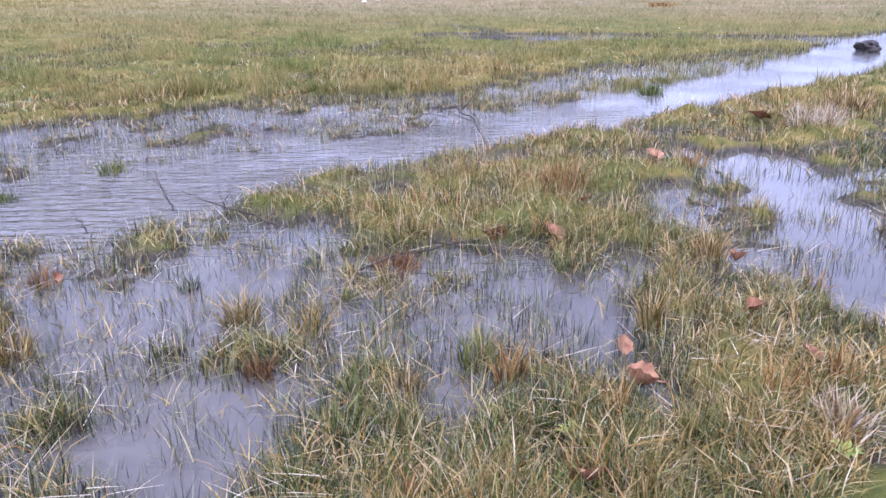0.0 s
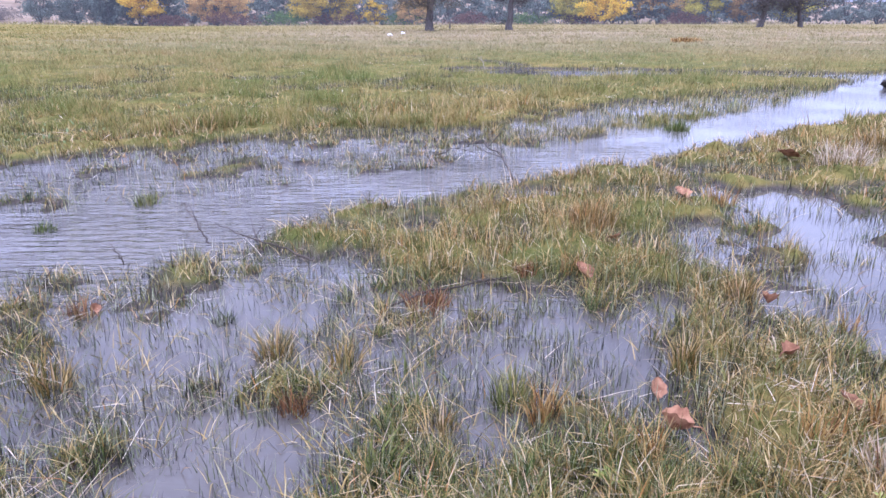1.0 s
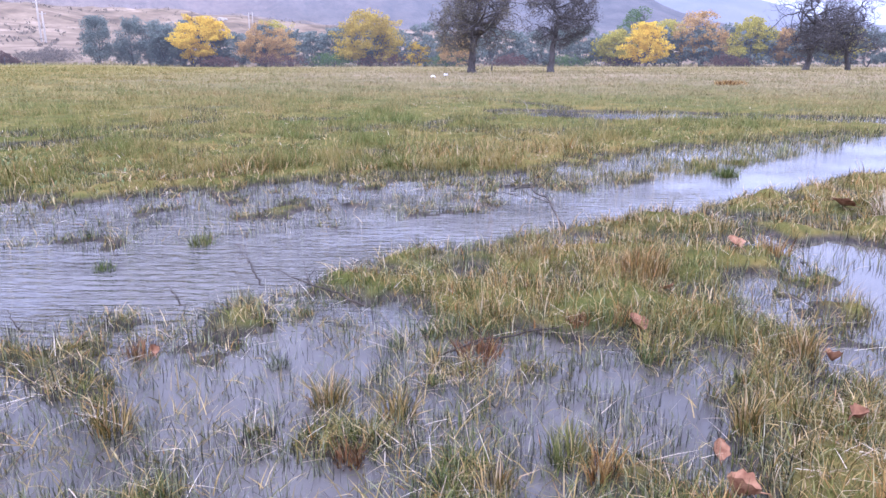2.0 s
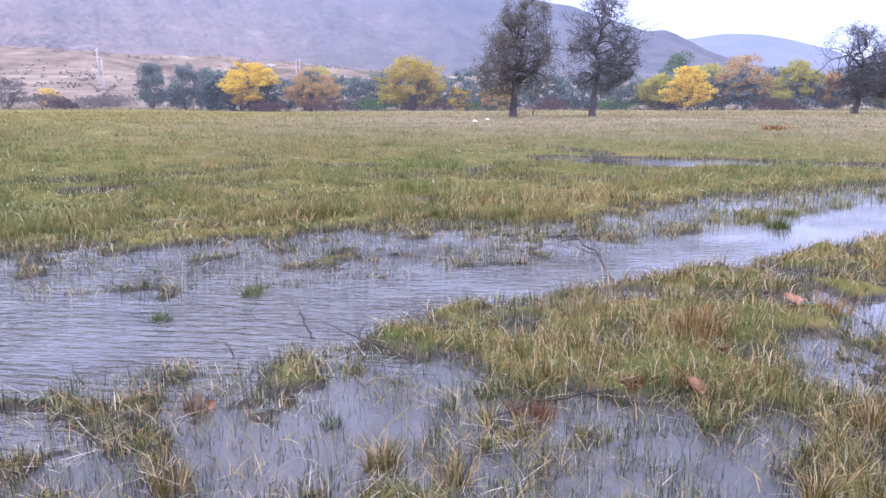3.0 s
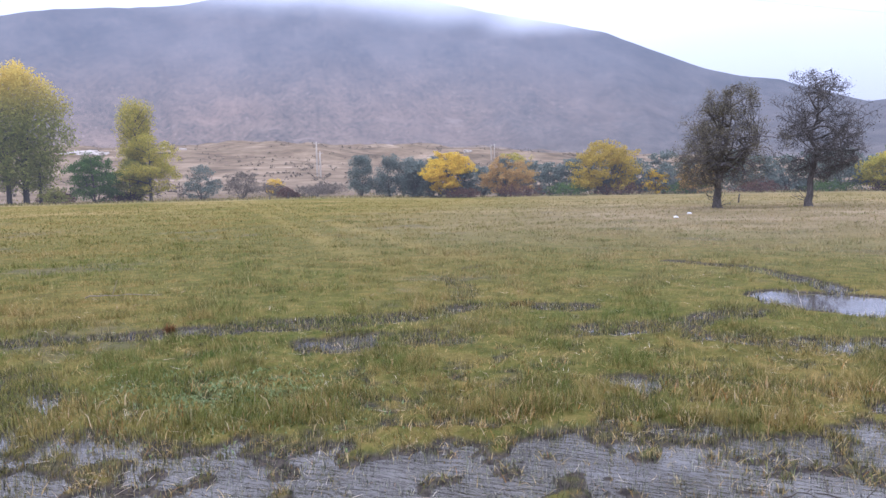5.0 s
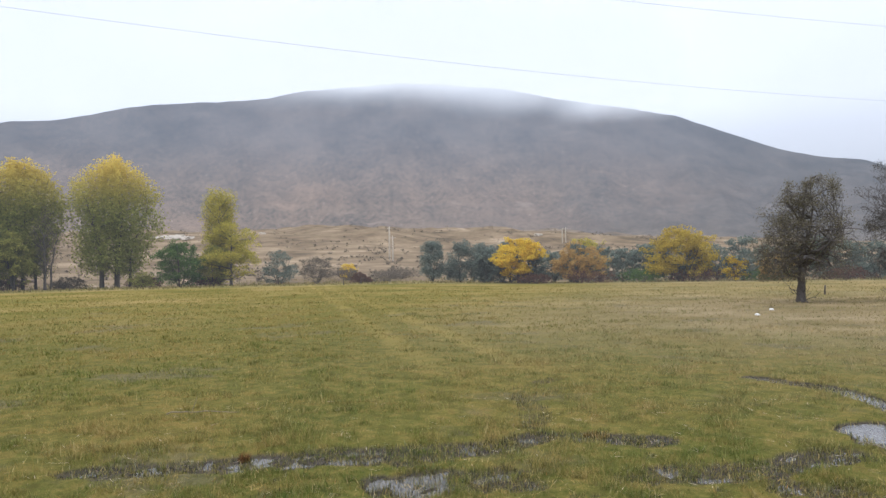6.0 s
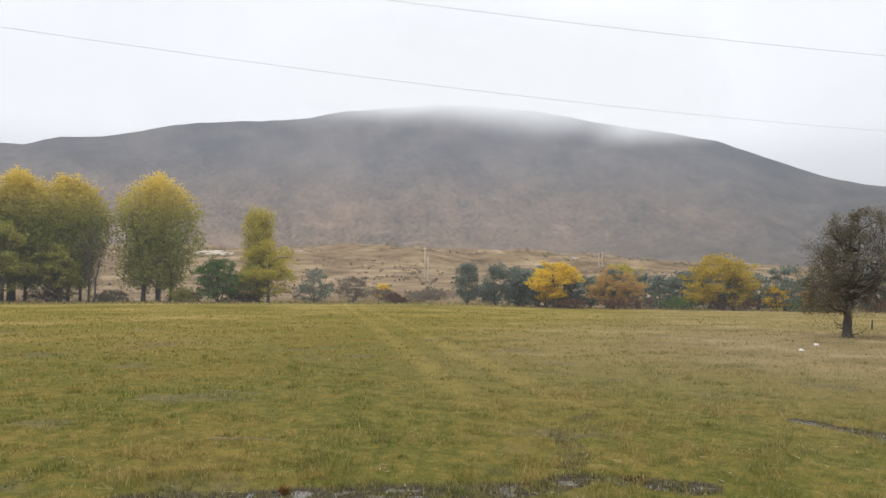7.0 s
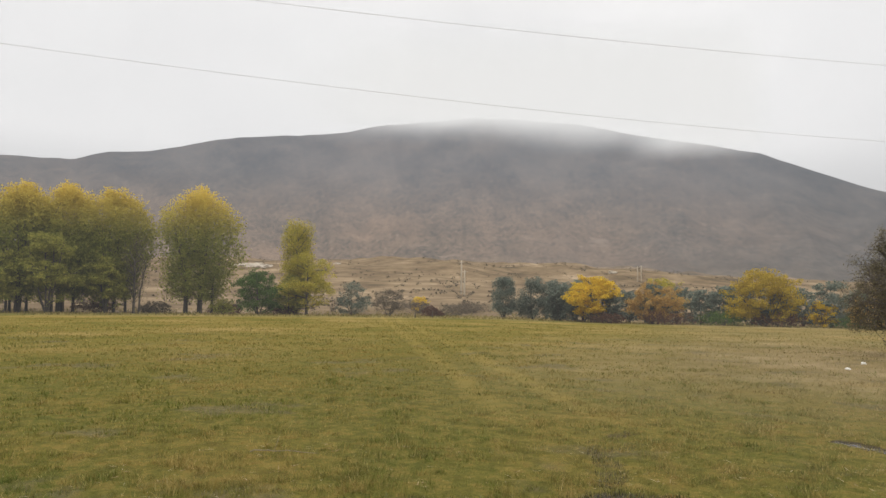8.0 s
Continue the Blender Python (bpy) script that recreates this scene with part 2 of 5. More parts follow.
def mountain_material():
    m, nt, b = material("mountain_scrub", 0.95, 0.1)
    broad = ramp(nt, slope_noise(nt, 0.006, 5.0, 0.6), ((0.36, (0.06, 0.05, 0.04)), (0.5, (0.12, 0.084, 0.057)), (0.64, (0.195, 0.128, 0.083))))
    middle = ramp(nt, slope_noise(nt, 0.03, 6.0, 0.7), ((0.36, (0.045, 0.042, 0.034)), (0.5, (0.15, 0.108, 0.076)), (0.62, (0.25, 0.175, 0.12)), (0.72, (0.36, 0.29, 0.22))))
    dots = ramp(nt, slope_noise(nt, 0.16, 3.0, 0.6, 0.25), ((0.4, (0.02, 0.021, 0.017)), (0.48, (0.14, 0.104, 0.073)), (0.62, (0.18, 0.13, 0.092)), (0.7, (0.42, 0.35, 0.28))))
    sep = nt.nodes.new("ShaderNodeSeparateXYZ")
    nt.links.new(nt.nodes.new("ShaderNodeNewGeometry").outputs["Position"], sep.inputs[0])
    scrub = blend(nt, 0.3, blend(nt, 0.42, broad, middle), dots)
    # darker scrub towards the top, with the blue-grey of haze put into its colour
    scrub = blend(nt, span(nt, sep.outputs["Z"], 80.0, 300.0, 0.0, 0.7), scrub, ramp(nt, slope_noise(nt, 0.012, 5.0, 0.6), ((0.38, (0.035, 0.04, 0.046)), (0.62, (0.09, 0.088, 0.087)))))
    # pale scree scars
    scar = product(nt, span(nt, slope_noise(nt, 0.011, 4.0, 0.6, 0.8), 0.63, 0.7, 0.0, 0.45), span(nt, sep.outputs["Z"], 60.0, 260.0, 1.0, 0.3))
    scrub = blend(nt, scar, scrub, (0.27, 0.21, 0.16))
    grassy = ramp(nt, slope_noise(nt, 0.05, 8.0, 0.72), ((0.32, (0.06, 0.047, 0.033)), (0.45, (0.16, 0.115, 0.072)), (0.57, (0.26, 0.19, 0.12)), (0.7, (0.38, 0.31, 0.22))))
    edge = nt.nodes.new("ShaderNodeMath")
    edge.operation = "MULTIPLY_ADD"
    edge.inputs[1].default_value = 70.0
    nt.links.new(slope_noise(nt, 0.014, 5.0, 0.65), edge.inputs[0])
    nt.links.new(sep.outputs["Z"], edge.inputs[2])
    wooded = ramp(nt, slope_noise(nt, 0.02, 5.0, 0.65), ((0.36, (0.028, 0.033, 0.036)), (0.64, (0.085, 0.08, 0.076))))
    slope = blend(nt, span(nt, edge.outputs[0], 50.0, 90.0), grassy, scrub)
    nt.links.new(blend(nt, span(nt, sep.outputs["X"], -560.0, 20.0, 0.0, 0.75), slope, wooded), b.inputs["Base Color"])
    bump(nt, b, slope_noise(nt, 0.05, 5.0, 0.6), 0.25, 5.0)
    return m


def glow_veil_material(name, colour, strength, density, low, high, noise_scale, noise_depth, fade=None, sector=None):
    """A sheet that lets most light past and glows to stand in for haze or cloud: denser between low and high metres up,
    gone again over fade, and thin outside a sector of the sky.
    """
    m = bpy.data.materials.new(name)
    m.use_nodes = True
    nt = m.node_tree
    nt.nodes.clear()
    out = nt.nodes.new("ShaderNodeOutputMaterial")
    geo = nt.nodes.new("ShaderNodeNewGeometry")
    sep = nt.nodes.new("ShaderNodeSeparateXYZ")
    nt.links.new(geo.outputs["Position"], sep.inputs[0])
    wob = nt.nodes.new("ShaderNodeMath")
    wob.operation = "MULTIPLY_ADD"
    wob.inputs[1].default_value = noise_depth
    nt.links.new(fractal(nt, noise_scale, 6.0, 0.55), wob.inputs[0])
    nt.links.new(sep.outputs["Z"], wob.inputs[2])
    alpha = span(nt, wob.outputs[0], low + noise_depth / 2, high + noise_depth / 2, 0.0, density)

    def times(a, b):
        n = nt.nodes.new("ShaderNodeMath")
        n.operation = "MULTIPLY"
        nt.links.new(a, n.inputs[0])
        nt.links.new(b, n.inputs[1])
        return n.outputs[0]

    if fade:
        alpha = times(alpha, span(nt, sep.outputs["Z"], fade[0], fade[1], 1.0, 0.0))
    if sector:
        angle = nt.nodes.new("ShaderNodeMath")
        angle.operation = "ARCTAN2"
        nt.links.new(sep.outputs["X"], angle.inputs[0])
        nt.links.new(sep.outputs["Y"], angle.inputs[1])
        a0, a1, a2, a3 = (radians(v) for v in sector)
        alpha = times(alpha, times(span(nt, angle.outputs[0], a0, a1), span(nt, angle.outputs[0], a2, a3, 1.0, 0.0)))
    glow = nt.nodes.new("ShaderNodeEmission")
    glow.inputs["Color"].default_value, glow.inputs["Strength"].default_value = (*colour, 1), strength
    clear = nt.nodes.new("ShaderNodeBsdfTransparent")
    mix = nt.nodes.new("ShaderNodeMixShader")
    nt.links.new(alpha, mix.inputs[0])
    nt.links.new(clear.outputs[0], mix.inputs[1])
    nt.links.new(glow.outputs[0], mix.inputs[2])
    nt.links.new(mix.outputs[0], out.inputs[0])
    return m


SOIL, WATER, MOUNTAIN = soil_material(), water_material(), mountain_material()
BARK = bark_material("grey_bark", (0.035, 0.03, 0.027), (0.12, 0.105, 0.09))
LICHEN_BARK = bark_material("lichen_grey_bark", (0.035, 0.03, 0.028), (0.14, 0.128, 0.118))
PATCH = ((0.39, (0.04, 0.1, 0.013)), (0.485, (0.1, 0.14, 0.025)), (0.56, (0.235, 0.185, 0.05)), (0.67, (0.39, 0.265, 0.095)))
GREEN = foliage("green_blades", ((0.0, (0.005, 0.008, 0.003)), (0.34, (0.025, 0.036, 0.007)), (0.55, (0.104, 0.119, 0.018)), (0.72, (0.205, 0.2, 0.05)), (0.84, (0.209, 0.218, 0.125)), (1.0, (0.475, 0.361, 0.15))), 0.8, PATCH, 0.16, 0.6, 0.12, 0.14, clump=0.12)
STRAW = foliage("straw_blades", ((0.0, (0.013, 0.007, 0.002)), (0.32, (0.076, 0.037, 0.011)), (0.56, (0.266, 0.145, 0.036)), (0.8, (0.522, 0.349, 0.144)), (0.9, (0.627, 0.495, 0.324)), (1.0, (0.399, 0.136, 0.026))), 0.8, PATCH, 0.12, 0.6, 0.12, 0.14, clump=0.1)
GREEN_FAR = foliage("short_green_blades", ((0.0, (0.006, 0.009, 0.002)), (0.3, (0.05, 0.06, 0.012)), (0.65, (0.165, 0.165, 0.038)), (0.9, (0.32, 0.29, 0.09)), (1.0, (0.5, 0.43, 0.19))), 0.35, PATCH, 0.3, 0.8, 0.2, 0.06, 0.4, 0.4, clump=0.3)
STRAW_FAR = foliage("short_yellow_blades", ((0.0, (0.02, 0.011, 0.004)), (0.32, (0.15, 0.09, 0.028)), (0.68, (0.34, 0.22, 0.08)), (0.9, (0.52, 0.38, 0.17)), (1.0, (0.62, 0.5, 0.28))), 0.35, PATCH, 0.26, 0.8, 0.2, 0.06, 0.4, 0.46, clump=0.3)
TANGLE = foliage("matted_blades", ((0.0, (0.016, 0.01, 0.004)), (0.25, (0.06, 0.065, 0.012)), (0.5, (0.21, 0.13, 0.034)), (0.7, (0.39, 0.255, 0.09)), (0.85, (0.54, 0.4, 0.2)), (0.93, (0.15, 0.17, 0.07)), (1.0, (0.32, 0.1, 0.018))), 0.8, PATCH, 0.1, 0.6, 0.12, 0.1, clump=0.1)
DROWNED = foliage("drowned_blades", ((0.0, (0.007, 0.007, 0.005)), (0.42, (0.024, 0.026, 0.012)), (0.68, (0.1, 0.115, 0.045)), (0.88, (0.24, 0.25, 0.14)), (1.0, (0.42, 0.37, 0.24))), rough=0.5, spec=0.2, through_light=0.1)
SEDGE = foliage("puddle_blades", ((0.0, (0.02, 0.02, 0.008)), (0.35, (0.085, 0.085, 0.024)), (0.7, (0.22, 0.19, 0.06)), (1.0, (0.42, 0.32, 0.14))), rough=0.7, spec=0.1, through_light=0.15)
PALE = foliage("bleached_blades", ((0.0, (0.16, 0.11, 0.06)), (0.5, (0.38, 0.29, 0.18)), (1.0, (0.58, 0.5, 0.36))), rough=0.5, spec=0.3)
RUSSET = foliage("russet_blades", ((0.0, (0.045, 0.022, 0.01)), (0.5, (0.15, 0.07, 0.026)), (1.0, (0.28, 0.15, 0.06))))
AMBER = foliage("amber_blades", ((0.0, (0.07, 0.03, 0.01)), (0.4, (0.22, 0.115, 0.03)), (0.75, (0.36, 0.22, 0.065)), (1.0, (0.46, 0.34, 0.14))), rough=0.6, spec=0.15)


# ---- mesh helpers ----
def tri_mesh(name, verts, tris, smooth=False):
    me = bpy.data.meshes.new(name)
    verts, tris = np.asarray(verts, np.float32), np.asarray(tris, np.int32)
    me.vertices.add(len(verts))
    me.vertices.foreach_set("co", verts.ravel())
    me.loops.add(tris.size)
    me.loops.foreach_set("vertex_index", tris.ravel())
    me.polygons.add(len(tris))
    me.polygons.foreach_set("loop_start", np.arange(0, tris.size, 3, dtype=np.int32))
    if smooth:
        me.polygons.foreach_set("use_smooth", np.ones(len(tris), bool))
    me.update(calc_edges=True)
    return me


def part(name, me, mat, parent=None, label=""):
    me.materials.append(mat)
    ob = new(name, me)
    if parent:
        ob.parent = parent
    if label:
        ob["label"] = label
    return ob


def thing(name, place, label, category, group="", turn=0.0, kind=""):
    ob = new(name)
    ob.empty_display_size = 0.1
    ob.matrix_basis = pose(*place, 0, 0, turn)
    return tagged(ob, label, category, group, kind)


class Tubes:
    """Gathers tapered limbs into one mesh."""

    def __init__(self):
        self.v, self.f, self.n = [], [], 0

    def limb(self, points, radii, sides=6):
        p = np.asarray(points, float)
        k = len(p)
        d = np.gradient(p, axis=0)
        d /= np.linalg.norm(d, axis=1)[:, None] + 1e-9
        ref = np.where(np.abs(d[:, 2:3]) > 0.9, np.array([[1.0, 0, 0]]), np.array([[0, 0, 1.0]]))
        a = np.cross(d, ref)
        a /= np.linalg.norm(a, axis=1)[:, None] + 1e-9
        b = np.cross(d, a)
        th = np.linspace(0, 2 * np.pi, sides, endpoint=False)
        ring = p[:, None] + np.asarray(radii)[:, None, None] * (np.cos(th)[None, :, None] * a[:, None] + np.sin(th)[None, :, None] * b[:, None])
        i = np.arange(k - 1)[:, None] * sides
        j = np.arange(sides)[None]
        q = (j + 1) % sides
        t1 = np.stack((i + j, i + q, i + sides + q), -1).reshape(-1, 3)
        t2 = np.stack((i + j, i + sides + q, i + sides + j), -1).reshape(-1, 3)
        end = (k - 1) * sides
        cap = np.array([(end, end + s, end + s + 1) for s in range(1, sides - 1)]).reshape(-1, 3)
        self.v.append(ring.reshape(-1, 3))
        self.f.append(np.concatenate((t1, t2, cap)) + self.n)
        self.n += k * sides

    def mesh(self, name):
        return tri_mesh(name, np.concatenate(self.v), np.concatenate(self.f), True)


def lattice(seed):
    return np.random.RandomState(seed).rand(256, 256)


def value_noise(x, y, table):
    xi, yi = np.floor(x).astype(int), np.floor(y).astype(int)
    fx, fy = x - xi, y - yi
    fx, fy = fx * fx * (3 - 2 * fx), fy * fy * (3 - 2 * fy)
    a, b = table[xi & 255, yi & 255], table[(xi + 1) & 255, yi & 255]
    c, d = table[xi & 255, (yi + 1) & 255], table[(xi + 1) & 255, (yi + 1) & 255]
    return a + (b - a) * fx + (c - a) * fy + (a - b - c + d) * fx * fy


T1, T2, T3 = lattice(1), lattice(2), lattice(3)


def fbm(x, y, table, octaves=4):
    s, amp, tot = 0.0, 1.0, 0.0
    for _ in range(octaves):
        s, tot = s + amp * value_noise(x, y, table), tot + amp
        x, y, amp = x * 2.03 + 17.1, y * 2.03 + 9.7, amp * 0.5
    return s / tot


def smooth(a, b, v):
    t = np.clip((v - a) / (b - a), 0, 1)
    return t * t * (3 - 2 * t)


# ---- the lie of the land: water stands at z = 0 ----
# each run of water: depth, then (x, y, half width) along its middle
RUNS = [
    (0.09, [(-7, 0.1, 0.7), (-3.6, 0.85, 0.75), (-2.2, 1.25, 0.62), (-1.5, 1.45, 0.42), (-0.95, 1.68, 0.3), (-0.5, 2.05, 0.22), (-0.1, 2.33, 0.18), (0.35, 2.7, 0.2), (0.9, 3.2, 0.25),
            (1.45, 3.65, 0.3), (2.2, 4.35, 0.34), (3.0, 5.2, 0.42), (4.2, 6.5, 0.55), (7, 9, 0.6)]),
    (0.026, [(-3.6, 2.0, 0.35), (-2.3, 2.05, 0.42), (-1.4, 2.4, 0.42), (-0.6, 2.85, 0.42), (0.2, 3.25, 0.38), (1.0, 4.1, 0.45), (1.8, 4.85, 0.42), (2.6, 5.5, 0.3)]),
    (0.055, [(-1.35, 10.75, 0.1), (-0.3, 10.1, 0.16), (0.1, 9.4, 0.14), (0.6, 8.3, 0.2)]),
    (0.08, [(0.05, 7.75, 0.34), (0.5, 7.4, 0.56), (0.95, 7.25, 0.62), (1.7, 7.3, 0.5)]),
    (0.05, [(1.7, 7.3, 0.5), (2.2, 7.2, 0.45), (2.8, 6.95, 0.42), (3.5, 6.7, 0.4), (4.3, 6.8, 0.4)]),
    (0.04, [(0.93, 2.0, 0.14), (0.9, 1.62, 0.17), (0.8, 1.25, 0.12), (0.72, 1.0, 0.07)]),
    (0.02, [(0.8, 2.25, 0.05), (0.72, 1.75, 0.05)]),
    (0.02, [(-0.12, 1.14, 0.1), (0.05, 1.16, 0.1), (0.26, 1.2, 0.06)]),
    (0.025, [(-1.5, 1.0, 0.45), (-0.8, 1.0, 0.4), (-0.5, 0.85, 0.38), (-0.42, 0.55, 0.32), (-0.5, 0.2, 0.3)]),
    (0.021, [(-0.35, 1.3, 0.2), (-0.1, 1.05, 0.28), (0.12, 1.1, 0.26), (0.3, 1.2, 0.12)]),
    (0.018, [(-0.2, 0.75, 0.22), (0.0, 0.7, 0.14), (0.05, 0.5, 0.1)]),
    (0.018, [(0.55, 1.1, 0.14), (0.62, 1.4, 0.12), (0.6, 1.75, 0.1)]),
    (0.0275, [(-5.6, 3.55, 0.2), (-5.1, 3.84, 0.26), (-4.6, 4.3, 0.26), (-4.05, 4.8, 0.32), (-3.55, 5.1, 0.36), (-2.9, 5.75, 0.26), (-2.7, 6.3, 0.2), (-1.7, 6.5, 0.24)]),
    (0.028, [(-3.05, 4.4, 0.32), (-2.5, 4.8, 0.36)]),
    (0.028, [(-1.5, 5.4, 0.24), (-1.15, 5.62, 0.32), (-0.75, 5.95, 0.26), (-0.2, 6.7, 0.2)]),
    (0.029, [(-0.5, 5.55, 0.22), (-0.1, 5.4, 0.26), (0.4, 5.5, 0.3), (1.0, 5.7, 0.22)]),
    (0.026, [(-3.6, 2.4, 0.14), (-4.2, 2.85, 0.18), (-4.6, 2.95, 0.16)]),
    (0.024, [(-0.85, 4.1, 0.16), (-0.6, 4.25, 0.14)]),
    (0.015, [(-2.85, 6.5, 0.22), (-3.15, 7.3, 0.2), (-3.9, 8.4, 0.18), (-3.8, 9.6, 0.14)]),
    # flooded sward between the current and the field, and along the near bank
    (0.042, [(0.3, 3.35, 0.22), (1.0, 4.15, 0.36), (1.8, 4.75, 0.38), (2.4, 5.2, 0.3)]),
    (0.03, [(-2.2, 1.95, 0.25), (-1.6, 1.98, 0.24), (-1.0, 2.15, 0.22), (-0.5, 2.45, 0.2), (0.05, 2.8, 0.18), (0.6, 3.4, 0.2), (1.3, 4.1, 0.24), (2.2, 4.9, 0.24)]),
    (0.017, [(-1.5, 0.85, 0.3), (-1.05, 1.25, 0.22), (-0.78, 1.45, 0.14), (-0.5, 1.4, 0.12)]),
]


def wetness(x, y):
    """For each run: how far inside it a place lies (1 in the middle, 0 at its edge), and the depth there."""
    wob = (fbm(x * 5, y * 5, T1) - 0.5) * 0.3 + (fbm(x * 22, y * 22, T2, 3) - 0.5) * 0.16
    depth, inside = np.zeros_like(x), np.full_like(x, -9.0)
    for deep, pts in RUNS:
        best = np.full_like(x, -9.0)
        for (x0, y0, w0), (x1, y1, w1) in zip(pts, pts[1:]):
            ux, uy = x1 - x0, y1 - y0
            t = np.clip(((x - x0) * ux + (y - y0) * uy) / (ux * ux + uy * uy), 0, 1)
            d = np.hypot(x - x0 - t * ux, y - y0 - t * uy)
            w = w0 + (w1 - w0) * t
            best = np.maximum(best, (w - d + wob * np.minimum(1, w * 2.2)) / w)
        depth = np.maximum(depth, deep * smooth(-0.35, 0.45, best))
        inside = np.maximum(inside, best)
    return inside, depth


def fall(x, y):
    """The field drops a little towards the eastern tree line."""
    r, az = np.hypot(x, y), np.degrees(np.arctan2(x, y))
    return 0.0042 * np.maximum(r - 8, 0) * smooth(-33, -21, az) * (1 - smooth(100, 140, r))


def ground_height(x, y):
    r = np.hypot(x, y)
    bank = 0.0085 + 0.016 * fbm(x * 1.3, y * 1.3, T2) + 0.074 * (fbm(x * 8, y * 8, T3, 3) - 0.46) * (1 - 0.75 * smooth(3, 8, r))
    bank = bank - 0.003 * (1 - smooth(2.3, 3.2, r)) + 0.012 * smooth(2.5, 6, r) + 0.012 * smooth(7, 12, r)
    bank = bank + 0.05 * smooth(8, 40, r) * fbm(x * 0.35, y * 0.35, T1)
    inside, depth = wetness(x, y)
    z = bank - depth
    # slopes behind the tree line
    az = np.degrees(np.arctan2(x, y))
    rise = np.interp(az, (-180, -75, -48, -34, -20, -5, 10, 30, 180), (1.5, 2.6, 3.2, 3.7, 3.0, 2.0, 1.2, 0.8, 1.0))
    s = np.clip((r - 104) / 240, 0, 1)
    z = z - fall(x, y)
    z = z + np.tan(np.radians(rise)) * r * (s ** 0.85) * smooth(100, 125, r) * (0.75 + 0.5 * fbm(x / 45, y / 45, T3))
    return z


def ground_mesh():
    rings = [0.0]
    r = 0.12
    while r < 4600:
        rings.append(r)
        r *= 1.0155 if r < 14 else (1.035 if r < 150 else 1.06)
    az = np.radians(np.concatenate((np.arange(-84, 46, 0.36), np.arange(46, 276, 3.0))))
    R, A = np.meshgrid(np.array(rings[1:]), az, indexing="ij")
    x, y = R * np.sin(A) - 0.15, R * np.cos(A) - 0.1
    z = ground_height(x, y)
    n, k = R.shape
    v = np.concatenate((np.stack((x, y, z), -1).reshape(-1, 3), [[-0.15, -0.1, 0.03]]))
    i, j = np.meshgrid(np.arange(n - 1), np.arange(k), indexing="ij")
    q = (j + 1) % k
    a, b, c, d = i * k + j, i * k + q, (i + 1) * k + q, (i + 1) * k + j
    f = np.concatenate((np.stack((a, c, b), -1).reshape(-1, 3), np.stack((a, d, c), -1).reshape(-1, 3)))
    fan = np.stack((np.full(k, n * k), np.arange(k), (np.arange(k) + 1) % k), -1)[:, [0, 2, 1]]
    return tri_mesh("ground", v, np.concatenate((f, fan)), True)


tagged(part("ground", ground_mesh(), SOIL), "wet grassy meadow soil rising to tan slopes", "ground", kind="structure")


def water_sheet():
    n = 60
    xs, ys = np.meshgrid(np.linspace(-9, 9, n), np.linspace(-1.5, 12, n), indexing="ij")
    v = np.stack((xs, ys, np.zeros_like(xs)), -1).reshape(-1, 3)
    i, j = np.meshgrid(np.arange(n - 1), np.arange(n - 1), indexing="ij")
    a = i * n + j
    f = np.concatenate((np.stack((a, a + n, a + n + 1), -1).reshape(-1, 3), np.stack((a, a + n + 1, a + 1), -1).reshape(-1, 3)))
    return tri_mesh("water", v, f, True)


tagged(part("water", water_sheet(), WATER), "shallow turbid grey stream and flood pools, rippled", "water", kind="structure")


# ---- mountain and far hill ----
def mountain_mesh(name, r0, r1, az0, az1, azs, els, base, rough):
    az = np.arange(az0, az1, 0.35)
    rr = np.linspace(0, 1.35, 90)
    S, A = np.meshgrid(rr, az, indexing="ij")
    top = np.tan(np.radians(np.interp(A, azs, els)))
    R = r0 + (r1 - r0) * S
    x, y = R * np.sin(np.radians(A)), R * np.cos(np.radians(A))
    climb = np.where(S < 1, base + (1 - base) * S ** 1.25, 1 - np.maximum(S - 1, 0) ** 1.3 * 1.2)
    spur = (fbm(A * 0.2 + 0.8 * S, S * 1.2 + 5, T1, 3) - 0.5) * rough
    gully = np.abs(fbm(A * 0.45 + 1.6 * S, S * 0.9 + 2, T3, 4) - 0.5) * 2
    crest = 1 - 0.8 * smooth(0.82, 1.0, S)
    z = R * top * climb + (spur * 330 + (gully - 0.3) * 46) * S * crest * np.clip(1.3 - S, 0.12, 1) + (fbm(x / 60, y / 60, T2, 4) - 0.5) * 5 * np.clip(S * 3, 0, 1)
    z = np.where(S == 0, -5, z)
    n, k = R.shape
    v = np.stack((x, y, z), -1).reshape(-1, 3)
    i, j = np.meshgrid(np.arange(n - 1), np.arange(k - 1), indexing="ij")
    a = i * k + j
    f = np.concatenate((np.stack((a, a + k + 1, a + 1), -1).reshape(-1, 3), np.stack((a, a + k, a + k + 1), -1).reshape(-1, 3)))
    return tri_mesh(name, v, f, True)


RIDGE_AZ = (-110, -80, -67, -62.8, -60.6, -57, -55, -53, -51.5, -46, -42.6, -40.7, -37, -32.8, -29.6, -24, -19.3, -14, -10.7, -8.4, -5.5, -3.2, -0.8, 1.8, 4.5, 7.4, 8.0, 8.7, 9.4, 10.1, 11.5, 14, 22, 30)
RIDGE_EL = (6, 8.5, 9.9, 10.1, 10.75, 11.3, 11.85, 12.45, 12.7, 13.3, 13.7, 14.2, 14.6, 15.0, 15.0, 14.45, 13.35, 12.3, 11.55, 10.6, 9.35, 8.4, 7.7, 7.2, 6.3, 5.25, 5.3, 5.32, 5.05, 4.65, 3.9, 3.0, 1.2, 0.1)
